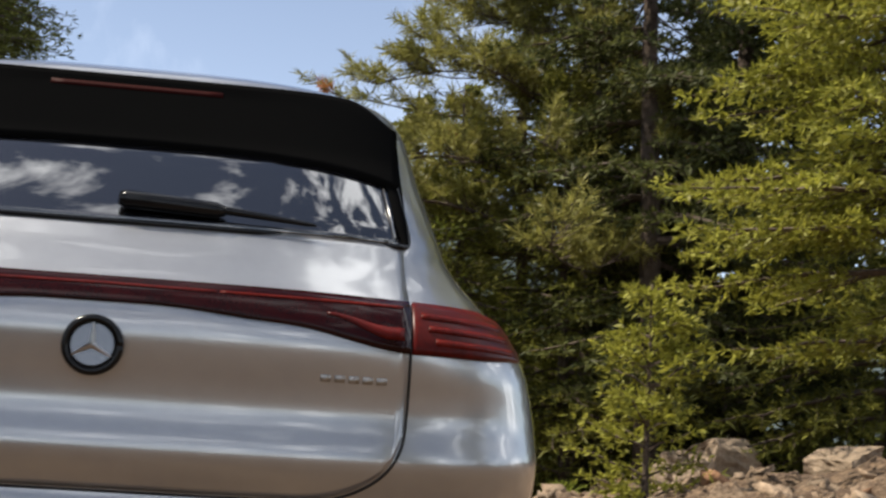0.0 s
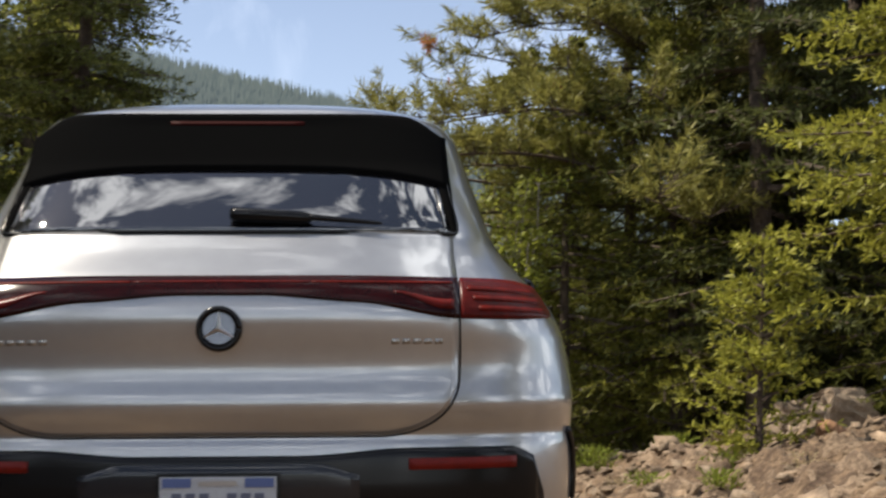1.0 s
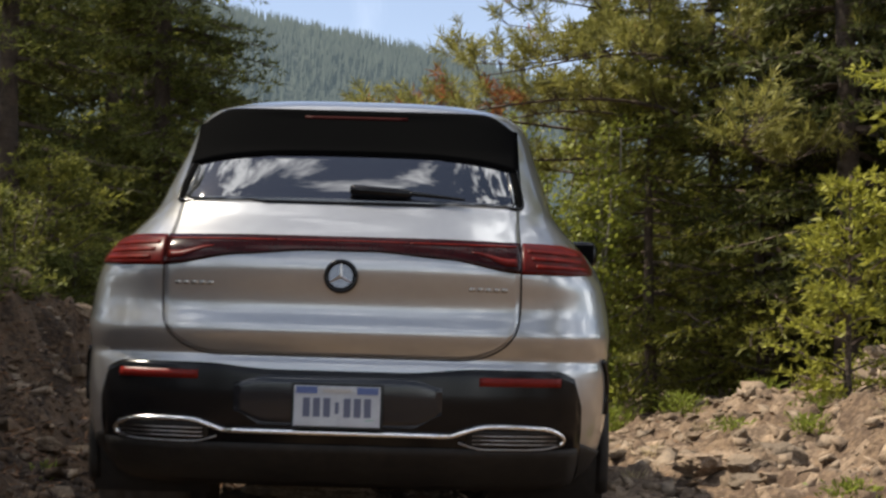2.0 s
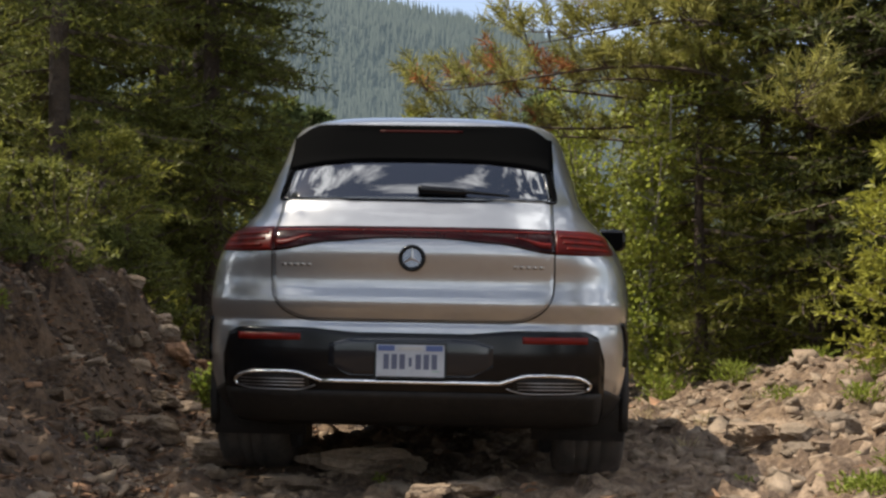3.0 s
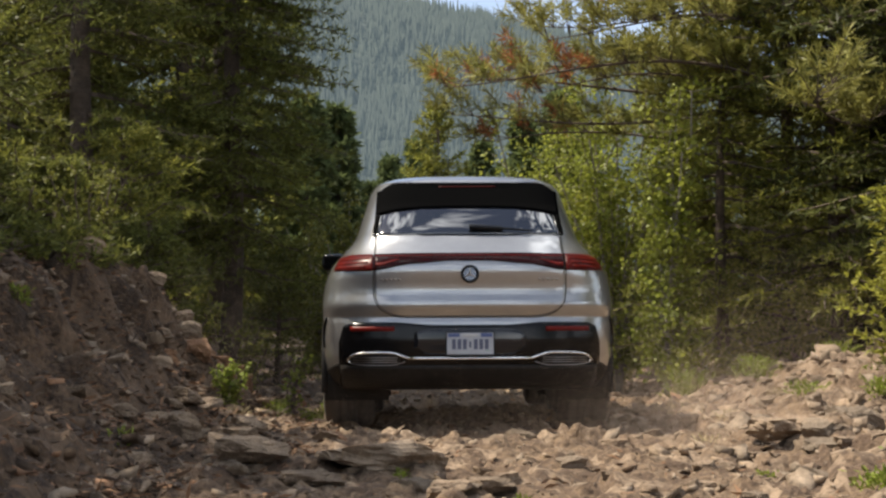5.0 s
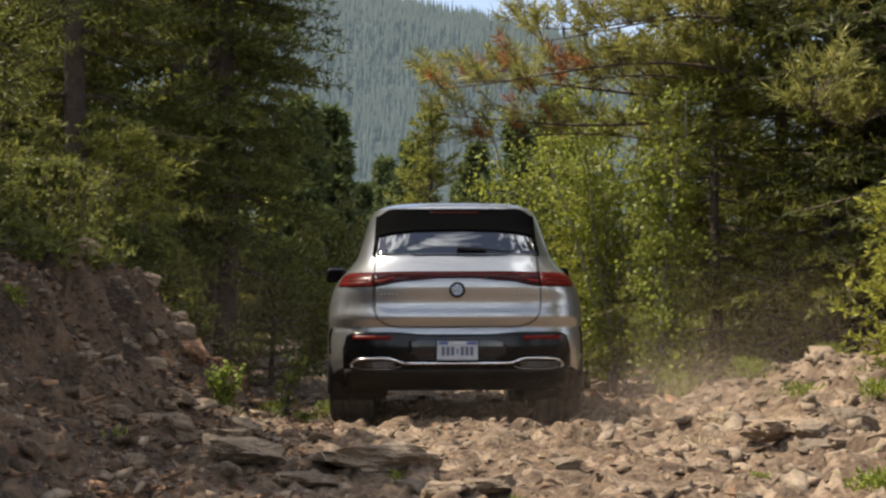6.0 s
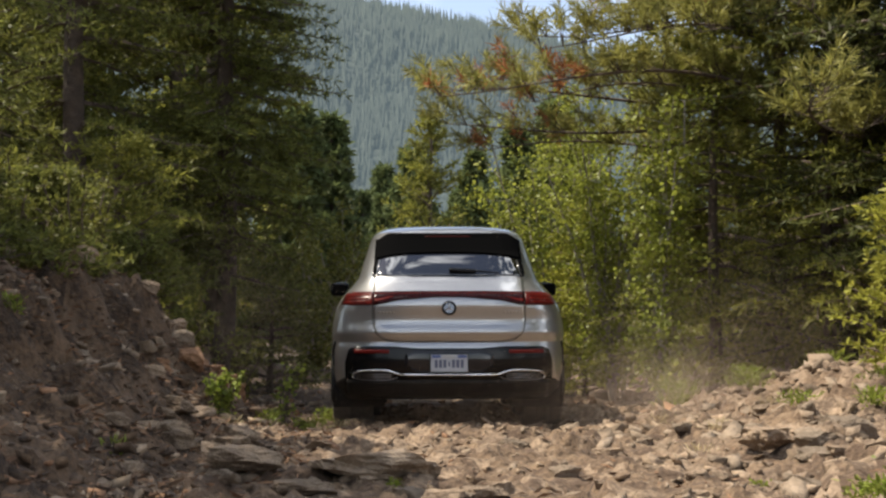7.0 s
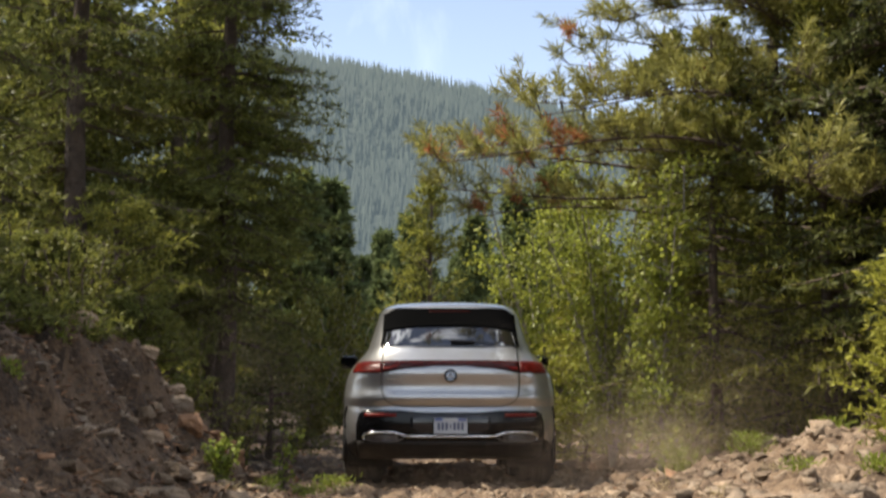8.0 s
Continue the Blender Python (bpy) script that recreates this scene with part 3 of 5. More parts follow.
conifer_tree("fir_tree", "olive green fir with limbs down to the ground", (3.75, 13.9), 33, 4.4, 1.25, 0.15, "fir", girth=0.06, whorl=0.17)
conifer_tree("fir_tree", DARK, (-4.7, 17.8), 34, 9.5, 2.1, 0.5, "dark_fir", girth=0.14, whorl=0.30, width=0.045)
conifer_tree("fir_tree", "dense fir with needles darkened for shade, before the old pine", (4.35, 13.1), 35, 8.4, 2.0, 1.25, "shade_fir", girth=0.12, whorl=0.22, density=1.2, width=0.024)
pine_tree("pine_tree", "big old pine with a thick trunk, long limbs and rusty tufts", (4.25, 14.7), 25, 8.6, 4.3, 2.30, 0.17, whorl=0.23, dead=0.05, toward=math.pi, outline=((2.1, 2.4, 2.7, 3.0, 3.3, 3.8, 4.2, 4.8, 8.6), (4.0, 4.55, 4.4, 3.8, 3.55, 3.2, 2.7, 1.8, 0.4)), tufts=1.25)
conifer_tree("fir_tree", "dense fir with needles darkened for shade, behind the berm", (6.3, 15.5), 28, 9.5, 2.6, 0.6, "shade_fir", girth=0.17, whorl=0.26, width=0.045)
conifer_tree("fir_tree", "green fir behind the berm", (6.4, 12.2), 29, 6.0, 1.9, 0.2, "fir", girth=0.10, whorl=0.25)
conifer_tree("fir_tree", "green fir behind the berm", (8.2, 14.0), 30, 8.0, 2.2, 0.2, "fir", girth=0.12, whorl=0.3, width=0.045)
# aspens and shrubs
ASPEN = "bright yellow-green aspen bush with thin pale stems"
broadleaf("aspen_bush", ASPEN, (1.95, 16.2), 51, 3.6, 0.75, 11, 8200, 0.046)
broadleaf("aspen_bush", ASPEN, (1.35, 17.6), 52, 3.5, 0.85, 11, 8200, 0.046)
broadleaf("aspen_bush", ASPEN, (1.75, 19.5), 53, 3.9, 0.95, 10, 7200, 0.050)
broadleaf("aspen_bush", "bright aspen bush with fluttering round leaves", (2.10, 13.7), 54, 2.9, 0.5, 9, 5200, 0.045)
conifer_tree("juniper_tree", "green juniper among the aspens beside the track", (1.75, 16.9), 55, 2.3, 0.8, 0.10, "young_fir", girth=0.03, whorl=0.13, droop=0.12, lift=0.25, tuft=0.08)
SHRUB = "pale green shrub beside the track"
broadleaf("shrub", SHRUB, (-1.75, 21.0), 56, 2.6, 0.9, 8, 3600, 0.065, "shrub_leaf")
broadleaf("shrub", SHRUB, (-1.55, 25.5), 57, 3.0, 1.0, 8, 3600, 0.075, "shrub_leaf")
broadleaf("shrub", SHRUB, (1.2, 24.0), 58, 2.6, 1.0, 8, 3600, 0.07, "shrub_leaf")
broadleaf("shrub", SHRUB, (0.0, 29.0), 59, 2.3, 1.4, 9, 3600, 0.075, "shrub_leaf")
# down the track
conifer_tree("fir_tree", "slim green fir with upturned limbs down the track", (-0.12, 31.0), 31, 5.5, 1.5, 0.3, "fir", girth=0.08, whorl=0.36, lift=0.75, droop=0.08, width=0.04, tuft=0.15, density=0.7, tip=0.05)
fir_d = conifer_tree("fir_tree", "slim dark fir in the wood down the track", (-3.2, 44.0), 32, 7.5, 1.5, 0.3, "far_fir", girth=0.1, whorl=0.46, width=0.15, tuft=0.36, density=0.36, twigs=False)
# Firs added largely out of view to cast shade on the bank.
for k, (x, y) in enumerate(((-4.6, 9.7), (-4.5, 7.6), (-4.4, 5.6))):
    conifer_tree("fir_tree", "tall fir added to shade the bank", (x, y), 240 + k, (5.6, 6.2, 5.2)[k], 2.2, 1.7, "dark_fir", girth=0.12, whorl=0.32, density=0.9, width=0.032, tuft=0.11)
_r = np.random.RandomState(5)
for k in range(50):
    y = _r.uniform(36, 120) if k > 16 else _r.uniform(34, 52)
    x = _r.uniform(-0.26, 0.30) * y * (1.25 if k > 16 else 1.0)
    if -0.075 < x / y < 0.05 and y < 75:
        continue
    s = _r.uniform(0.65, 1.15)
    copy_thing(fir_d, pose(x, y, float(ground_z(x, y)) - 0.1, 0, 0, _r.uniform(0, 360)) @ Matrix.Scale(s, 4))
for k in range(26):
    y = _r.uniform(78, 135)
    x = _r.uniform(-0.10, 0.05) * y
    copy_thing(fir_d, pose(x, y, float(ground_z(x, y)) - 0.1, 0, 0, _r.uniform(0, 360)) @ Matrix.Scale(_r.uniform(1.0, 1.5), 4))
# The last eight stand unseen round the camera, added to block sky light.
for x, y, s, src in ((-7.2, 7.4, 0.8, fir_a), (-8.3, 15.2, 0.55, fir_a), (-6.8, 10.2, 0.6, fir_b), (-7.8, 18.2, 0.7, fir_a), (-8.6, 12.0, 0.55, fir_b), (-4.4, 24.5, 1.15, fir_a), (-6.6, 26.0, 1.25, fir_a), (-9.5, 22.0, 1.0, fir_a), (-6.2, 24.5, 1.0, fir_b), (6.0, 20.5, 0.9, fir_b), (3.6, 22.5, 0.75, fir_b), (8.6, 19.0, 1.0, fir_a), (11.0, 15.5, 1.0, fir_b), (5.2, 27.0, 0.9, fir_a), (9.5, 25.0, 1.0, fir_b), (-4.6, 28.0, 0.9, fir_b), (-8.4, 1.6, 0.9, fir_a), (-8.8, -1.6, 1.0, fir_b), (-8.2, -5.0, 0.9, fir_a), (-9.2, 4.6, 1.0, fir_a), (-6.4, -10.5, 1.0, fir_b), (6.8, -10.0, 1.0, fir_a), (5.6, -5.0, 0.9, fir_b), (6.6, 1.0, 0.8, fir_a)):
    copy_thing(src, pose(x, y, float(ground_z(x, y)) - 0.1, 0, 0, 97 * x) @ Matrix.Scale(s, 4))

for k, (x, y, h, n) in enumerate(((-2.62, 10.7, 0.75, 700), (-2.85, 12.0, 0.9, 800), (-2.25, 12.9, 0.8, 700), (-3.25, 11.4, 1.0, 900), (-2.0, 14.6, 0.9, 700), (-2.9, 9.9, 0.5, 450))):
    broadleaf("shrub", "olive green brush on the edge of the bank", (x, y), 280 + k, h, 0.35, 8, int(n * 1.6), 0.030, "shrub_leaf", "twig", "shrub", low=0.02)


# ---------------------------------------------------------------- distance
M["far"] = material("far forest with haze glow", (0.010, 0.016, 0.011), 0.95, vary=(0.020, 0.028, 0.017), scale=0.02)
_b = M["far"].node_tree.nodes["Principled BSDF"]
# Haze over the distance is a faint bluish glow in this material.
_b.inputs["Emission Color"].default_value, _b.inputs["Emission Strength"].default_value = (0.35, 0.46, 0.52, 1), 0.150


def mountain_z(X, Y):
    crest = 258 - 0.212 * (X + 92) + 6 * wave(X, Y, 41, 260)
    return crest * smoothstep(560, 1150, Y) ** 0.9 * (1 - 0.25 * smoothstep(1150, 1500, Y)) + 10 * wave(X, Y, 42, 180) * smoothstep(1050, 800, Y) - 12


def build_mountain():
    xs, ys = np.linspace(-900, 900, 90), np.linspace(560, 1500, 50)
    X, Y = np.meshgrid(xs, ys)
    V = np.stack([X, Y, mountain_z(X, Y)], -1).reshape(-1, 3)
    n, m = X.shape
    i = np.arange(n * m).reshape(n, m)
    F = np.stack([i[:-1, :-1], i[:-1, 1:], i[1:, 1:], i[1:, :-1]], -1).reshape(-1, 4)
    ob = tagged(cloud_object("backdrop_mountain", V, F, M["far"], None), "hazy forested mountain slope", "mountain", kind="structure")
    rng = np.random.RandomState(6)
    cnt = 21000
    x, y = rng.uniform(-330, 240, cnt), rng.uniform(600, 1190, cnt)
    h, r = rng.uniform(9, 19, cnt), rng.uniform(1.4, 2.5, cnt)
    z = mountain_z(x, y) - 1
    V, F = [], []
    for lvl in range(2):        # two ragged skirts a tree
        q = np.linspace(0, 2 * np.pi, 6)[:-1]
        ring = np.stack([x[:, None] + np.cos(q) * (r * (1 - 0.38 * lvl))[:, None] * rng.uniform(0.6, 1.3, (cnt, 5)), y[:, None] + np.sin(q) * (r * (1 - 0.38 * lvl))[:, None], (z + h * 0.34 * lvl)[:, None] + rng.uniform(-0.6, 0.6, (cnt, 5))], -1)
        apex = np.stack([x, y, z + h * (0.66 + 0.34 * lvl)], -1)[:, None]
        base = lvl * cnt * 6
        V.append(np.concatenate([ring, apex], 1).reshape(-1, 3))
        k = base + 6 * np.arange(cnt)[:, None, None]
        F.append((k + np.array([(a, (a + 1) % 5, 5) for a in range(5)])[None]).reshape(-1, 3))
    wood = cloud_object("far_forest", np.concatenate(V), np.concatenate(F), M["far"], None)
    return tagged(wood, "hazy blue-green conifer forest on the mountain", "forest", kind="stuff")


build_mountain()


# ---------------------------------------------------------------- the car
M["paint"] = material("silver metallic paint", (0.355, 0.354, 0.352), 0.28, metal=0.76, vary=(0.325, 0.324, 0.322), scale=3, coat=1.0)
M["gloss_black"] = material("gloss black plastic", (0.004, 0.004, 0.0045), 0.18, spec=0.22)
M["panel_black"] = material("dark glossy panel", (0.010, 0.011, 0.014), 0.12, spec=0.45)
M["badge"] = material("satin badge", (0.36, 0.34, 0.31), 0.45, metal=0.9)
M["lamp_side"] = material("red lamp glass", (0.085, 0.005, 0.003), 0.3, vary=(0.035, 0.003, 0.002), scale=9, spec=0.10)
M["deep_black"] = material("soft black plastic", (0.004, 0.004, 0.004), 0.9, spec=0.0)
M["matt_black"] = material("dusty black plastic", (0.009, 0.008, 0.0075), 0.6, spec=0.25, vary=(0.022, 0.019, 0.016), scale=4, bump=0.15, bump_scale=200)
M["tyre"] = material("dusty tyre rubber", (0.030, 0.027, 0.024), 0.9, vary=(0.085, 0.068, 0.052), scale=5, bump=0.5, bump_scale=60)
M["alloy"] = material("grey alloy", (0.35, 0.34, 0.33), 0.3, metal=1.0)
M["chrome"] = material("chrome", (0.72, 0.71, 0.70), 0.14, metal=1.0)
M["rear_glass"] = material("tinted coated glass", (0.006, 0.006, 0.007), 0.02, spec=0.5)
M["rear_glass"].node_tree.nodes["Principled BSDF"].inputs["IOR"].default_value = 2.05
M["lamp_red"] = material("dark red lamp glass", (0.008, 0.0012, 0.001), 0.12, vary=(0.020, 0.0018, 0.0015), scale=14, spec=0.16)
M["lamp_bright"] = material("red lamp strip", (0.115, 0.008, 0.004), 0.4, vary=(0.04, 0.003, 0.002), scale=18, spec=0.06)
M["lamp_dim"] = material("unlit brake lamp glass", (0.022, 0.002, 0.0015), 0.6, spec=0.05)
M["reflector"] = material("red reflector", (0.15, 0.010, 0.006), 0.35, vary=(0.09, 0.006, 0.004), scale=30, spec=0.15)
M["emblem_face"] = material("brushed emblem face", (0.17, 0.175, 0.185), 0.22, metal=0.85)
M["plate_white"] = material("white plate", (0.38, 0.39, 0.41), 0.5, vary=(0.31, 0.32, 0.34), scale=20)
M["plate_blue"] = material("blue plate print", (0.06, 0.09, 0.22), 0.5)
M["plate_dark"] = material("dark plate print", (0.075, 0.085, 0.13), 0.5)
M["plate_green"] = material("green plate sticker", (0.10, 0.30, 0.14), 0.5)

# Heights, then the tail's edge, the half width, the nose and the squareness of the plan at each height.
ZS = np.array([0.22, 0.28, 0.36, 0.45, 0.55, 0.64, 0.675, 0.70, 0.73, 0.77, 0.795, 0.825, 0.85, 0.88, 0.92, 0.97, 1.01, 1.04, 1.07, 1.10, 1.13, 1.16, 1.20, 1.25, 1.30, 1.38, 1.455, 1.475, 1.605, 1.638, 1.664, 1.702, 1.731, 1.745])
YR = np.array([0.26, 0.17, 0.10, 0.06, 0.05, 0.055, 0.06, 0.075, 0.055, 0.036, 0.035, 0.046, 0.056, 0.060, 0.056, 0.046, 0.040, 0.044, 0.056, 0.075, 0.105, 0.142, 0.19, 0.240, 0.29, 0.365, 0.437, 0.455, 0.535, 0.545, 0.565, 0.68, 0.90, 1.25])
WS = np.array([0.90, 0.96, 0.995, 1.010, 1.016, 1.018, 1.018, 1.019, 1.020, 1.021, 1.021, 1.020, 1.018, 1.014, 1.006, 0.993, 0.978, 0.964, 0.946, 0.924, 0.90, 0.88, 0.842, 0.803, 0.782, 0.762, 0.742, 0.736, 0.700, 0.684, 0.664, 0.61, 0.53, 0.40])
YF = np.interp(ZS, [0.22, 0.36, 0.6, 0.8, 0.9, 1.0, 1.06, 1.15, 1.26, 1.48, 1.61, 1.72], [4.85, 5.06, 5.12, 5.06, 4.96, 4.7, 4.45, 4.06, 3.9, 3.5, 3.15, 2.3])
NS = np.interp(ZS, [0.22, 1.0, 1.15, 1.3, 1.6, 1.675, 1.72], [4.8, 4.7, 4.2, 5.2, 5.2, 3.8, 2.8])
_z = np.linspace(0.22, 1.745, 763)
_k = np.exp(-0.5 * (np.arange(-12, 13) / 4.0) ** 2)
_k /= _k.sum()


def _soft(v):
    d = np.interp(_z, ZS, v)
    return np.convolve(np.pad(d, 12, mode="edge"), _k, mode="valid")


YR, WS, YF, NS = (_soft(v) for v in (YR, WS, YF, NS))
ZS = _z
_g = (ZS > 1.25) & (ZS < 1.45)       # the rear glass bows gently
_t = (ZS[_g] - 1.25) / 0.2
YR[_g] = YR[_g][0] * (1 - _t) + YR[_g][-1] * _t - 0.014 * _t * (1 - _t)


def slice_at(z):
    yr, w, yf, n = (np.interp(z, ZS, k) for k in (YR, WS, YF, NS))
    return yr, w, yf, n, np.minimum(1.15, (yf - yr) * 0.45)


def tail_y(x, z):
    """Where the tail's skin lies at x, z."""
    yr, w, yf, n, a = slice_at(z)
    s = np.clip(np.abs(x) / w, 0, 0.9995) ** n
    return yr + a * (1 - (1 - s) ** (1 / n))


def skin(x, z, off):
    e = 1e-3
    y = float(tail_y(x, z))
    n = Vector(((float(tail_y(x + e, z)) - float(tail_y(x - e, z))) / (2 * e), -1.0, (float(tail_y(x, z + e)) - float(tail_y(x, z - e))) / (2 * e))).normalized()
    return Vector((x, y, z)) + n * off


def tail_patch(name, x0, x1, low, high, mat, parent, off=0.005, nx=40, nz=10, label="", depth=0.012, edge=0.985):
    """A panel laid on the tail between two curves low(x), high(x), with a turned-in rim."""
    V, F = [], []
    for layer in (off, off - depth):
        for i in range(nx + 1):
            x = x0 + (x1 - x0) * i / nx
            for j in range(nz + 1):
                z = low(x) + (high(x) - low(x)) * j / nz
                lim = edge * float(np.interp(z, ZS, WS))
                V.append(skin(max(-lim, min(lim, x)), z, layer))
    k = (nx + 1) * (nz + 1)
    at = lambda i, j, b=0: b * k + i * (nz + 1) + j
    for i in range(nx):
        for j in range(nz):
            F.append((at(i, j), at(i + 1, j), at(i + 1, j + 1), at(i, j + 1)))
    for i in range(nx):
        F.append((at(i, 0, 1), at(i + 1, 0, 1), at(i + 1, 0), at(i, 0)))
        F.append((at(i, nz), at(i + 1, nz), at(i + 1, nz, 1), at(i, nz, 1)))
    for j in range(nz):
        F.append((at(0, j), at(0, j + 1), at(0, j + 1, 1), at(0, j, 1)))
        F.append((at(nx, j, 1), at(nx, j + 1, 1), at(nx, j + 1), at(nx, j)))
    return mesh_object(name, V, F, mat, parent, True, label)


def tail_tube(name, path, radius, mat, parent, off=0.004, sides=6, label=""):
    return mesh_object(name, *tubes([[(skin(x, z, off), radius) for x, z in path]], sides), mat, parent, True, label)


def arc(points, steps=6):
    """A smooth path through x, z points (Catmull-Rom)."""
    p = [points[0], *points, points[-1]]
    out = []
    for i in range(1, len(p) - 2):
        for k in range(steps):
            t = k / steps
            out.append(tuple(0.5 * (2 * p[i][c] + (p[i + 1][c] - p[i - 1][c]) * t + (2 * p[i - 1][c] - 5 * p[i][c] + 4 * p[i + 1][c] - p[i + 2][c]) * t * t + (3 * p[i][c] - p[i - 1][c] - 3 * p[i + 1][c] + p[i + 2][c]) * t ** 3) for c in (0, 1)))
    return out + [tuple(points[-1])]


def box_part(name, centre, size, mat, parent, bevel=0.006, label="", turn=(0, 0, 0), smooth=False):
    bm = bmesh.new()
    bmesh.ops.create_cube(bm, size=1, matrix=pose(*centre, *turn) @ Matrix.Diagonal((*size, 1)))
    if bevel:
        bmesh.ops.bevel(bm, geom=bm.edges[:], offset=bevel, segments=2, affect="EDGES", profile=0.6)
    return part(name, bm, mat, parent, label, smooth)


def lathe(profile, steps=40):
    """Verts and faces of a wheel-like shape: (x along the axle, radius) turned round the x axis."""
    V, F, n = [], [], len(profile)
    for k in range(steps):
        a = 2 * math.pi * k / steps
        V += [(x, r * math.cos(a), r * math.sin(a)) for x, r in profile]
    for k in range(steps):
        for i in range(n - 1):
            F.append((k * n + i, k * n + i + 1, ((k + 1) % steps) * n + i + 1, ((k + 1) % steps) * n + i))
    return V, F


AXLES, HUB, TYRE = (1.03, 4.24), 0.345, 0.415


def build_body(root):
    zs = np.unique(np.concatenate([np.linspace(0.22, 0.66, 16), np.linspace(0.66, 1.20, 50), np.linspace(1.20, 1.60, 24), np.linspace(1.6, 1.745, 18)]))
    N = 64
    V, F = [], []
    for z in zs:
        yr, w, yf, n, a = slice_at(z)
        ring = []
        for k in range(N):          # tail half
            t = -math.pi / 2 + math.pi * k / (N - 1)
            s, c = math.sin(t), math.cos(t)
            ring.append((w * math.copysign(abs(s) ** (2 / n), s), yr + a - a * abs(c) ** (2 / n), z))
        for k in range(24):         # right side, then the nose, then the left side
            ring.append((w, yr + a + (yf - a - yr - a) * (k + 1) / 25, z))
        for k in range(24):
            t = math.pi / 2 - math.pi * k / 23
            s, c = math.sin(t), math.cos(t)
            ring.append((w * 0.97 * math.copysign(abs(s) ** (2 / 3.0), s), yf - a + a * abs(c) ** (2 / 3.0), z))
        for k in range(24):
            ring.append((-w, yf - a - (yf - a - yr - a) * (k + 1) / 25, z))
        V += ring
    m = N + 72

    def arch(f):
        c = Vector((0, 0, 0))
        for i in f:
            c += Vector(V[i])
        c /= len(f)
        return abs(c.x) > 0.70 and any(math.hypot(c.y - a, c.z - HUB) < 0.43 for a in AXLES)
    for j in range(len(zs) - 1):
        for k in range(m):
            f = (j * m + k, j * m + (k + 1) % m, (j + 1) * m + (k + 1) % m, (j + 1) * m + k)
            if not arch(f):
                F.append(f)
    top = (len(zs) - 1) * m
    b = len(V)
    V.append((0, 1.9, 1.757))
    F += [(top + k, top + (k + 1) % m, b) for k in range(m)]
    return mesh_object("body", V, F, M["paint"], root, True, "silver metallic body shell")


def build_wheel(root, x, y, name="wheel"):
    w = new(name)
    w.parent = root
    w.matrix_basis = pose(x, y, HUB)
    h = 0.180
    tyre = [(-h + 0.01, 0.27), (-h, 0.32), (-h + 0.012, 0.365), (-h + 0.04, 0.386), (-0.07, 0.39), (-0.066, 0.383), (-0.058, 0.383), (-0.054, 0.39), (-0.006, 0.391), (-0.004, 0.383), (0.004, 0.383), (0.006, 0.391), (0.054, 0.39), (0.058, 0.383), (0.066, 0.383), (0.07, 0.39), (h - 0.04, 0.386), (h - 0.012, 0.365), (h, 0.32), (h - 0.01, 0.27)]
    tyre = [(x, r * TYRE / 0.39) for x, r in tyre]
    mesh_object("tyre", *lathe(tyre, 56), M["tyre"], w, True, "wide dusty black tyre")
    V, F = lathe([(-h + 0.01, 0.275), (-0.10, 0.26), (0.05, 0.25), (0.05, 0.06), (0.10, 0.055), (0.105, 0.0)], 40)
    mesh_object("rim", V, F, M["alloy"], w, True, "grey alloy rim")
    bm = bmesh.new()
    for k in range(5):
        bmesh.ops.create_cube(bm, size=1, matrix=pose(0, 0, 0, 72 * k) @ Matrix.Translation((math.copysign(0.09, x), 0, 0.16)) @ Matrix.Diagonal((0.03, 0.07, 0.23, 1)))
    part("spokes", bm, M["alloy"], w)
    return w


car = thing("car", pose(0, 3, 0), "dusty silver sport utility car driving away along the track", "car")
build_body(car)
hatch = lambda x: 0.703 + (0.155 * (1 - math.sqrt(max(0, 1 - ((abs(x) - 0.42) / 0.2155) ** 2))) if abs(x) > 0.42 else 0)
tailgate = tail_patch("tailgate", -0.634, 0.634, hatch, lambda x: 1.262, M["paint"], car, 0.004, 60, 40, "silver tailgate panel", 0.02)
seam = arc([(0.628, 1.262), (0.634, 1.15), (0.640, 1.00), (0.640, 0.87), (0.628, 0.805), (0.59, 0.752), (0.53, 0.716), (0.46, 0.699), (0.40, 0.697)])
tail_tube("panel_gap", seam + [(0.2, 0.697), (0, 0.697), (-0.2, 0.697)] + [(-x, z) for x, z in reversed(seam)], 0.0032, M["matt_black"], tailgate, 0.001)
# rear window: glass below, black panel above standing for the spoiler's underside and reflection
glass = tail_patch("rear_window", -0.630, 0.630, lambda x: 1.262 + 0.028 * smoothstep(0.600, 0.630, abs(x)), lambda x: 1.50 - 0.03 * smoothstep(0.53, 0.630, abs(x)) ** 2, M["rear_glass"], car, 0.007, 48, 24, "dark tinted rear window reflecting cloud", 0.02)
band = tail_patch("spoiler_underside", -0.618, 0.618, lambda x: 1.457 - 0.035 * (abs(x) / 0.55) ** 3, lambda x: 1.636 - 0.056 * smoothstep(0.46, 0.618, abs(x)) ** 2, M["deep_black"], car, 0.0195, 72, 16, "black panel for the roof spoiler's underside and its reflection", 0.024)
tail_patch("brake_light", -0.20, 0.20, lambda x: 1.597, lambda x: 1.613, M["lamp_dim"], band, 0.0205, 12, 1, "thin dark red brake light")
tail_tube("window_frame", arc([(-0.545, 1.61), (-0.602, 1.5), (-0.632, 1.36), (-0.645, 1.27), (-0.615, 1.257)]) + [(-0.3, 1.256), (0, 1.256), (0.3, 1.256)] + arc([(0.615, 1.257), (0.645, 1.27), (0.632, 1.36), (0.602, 1.5), (0.545, 1.61)]), 0.007, M["gloss_black"], car, 0.006)
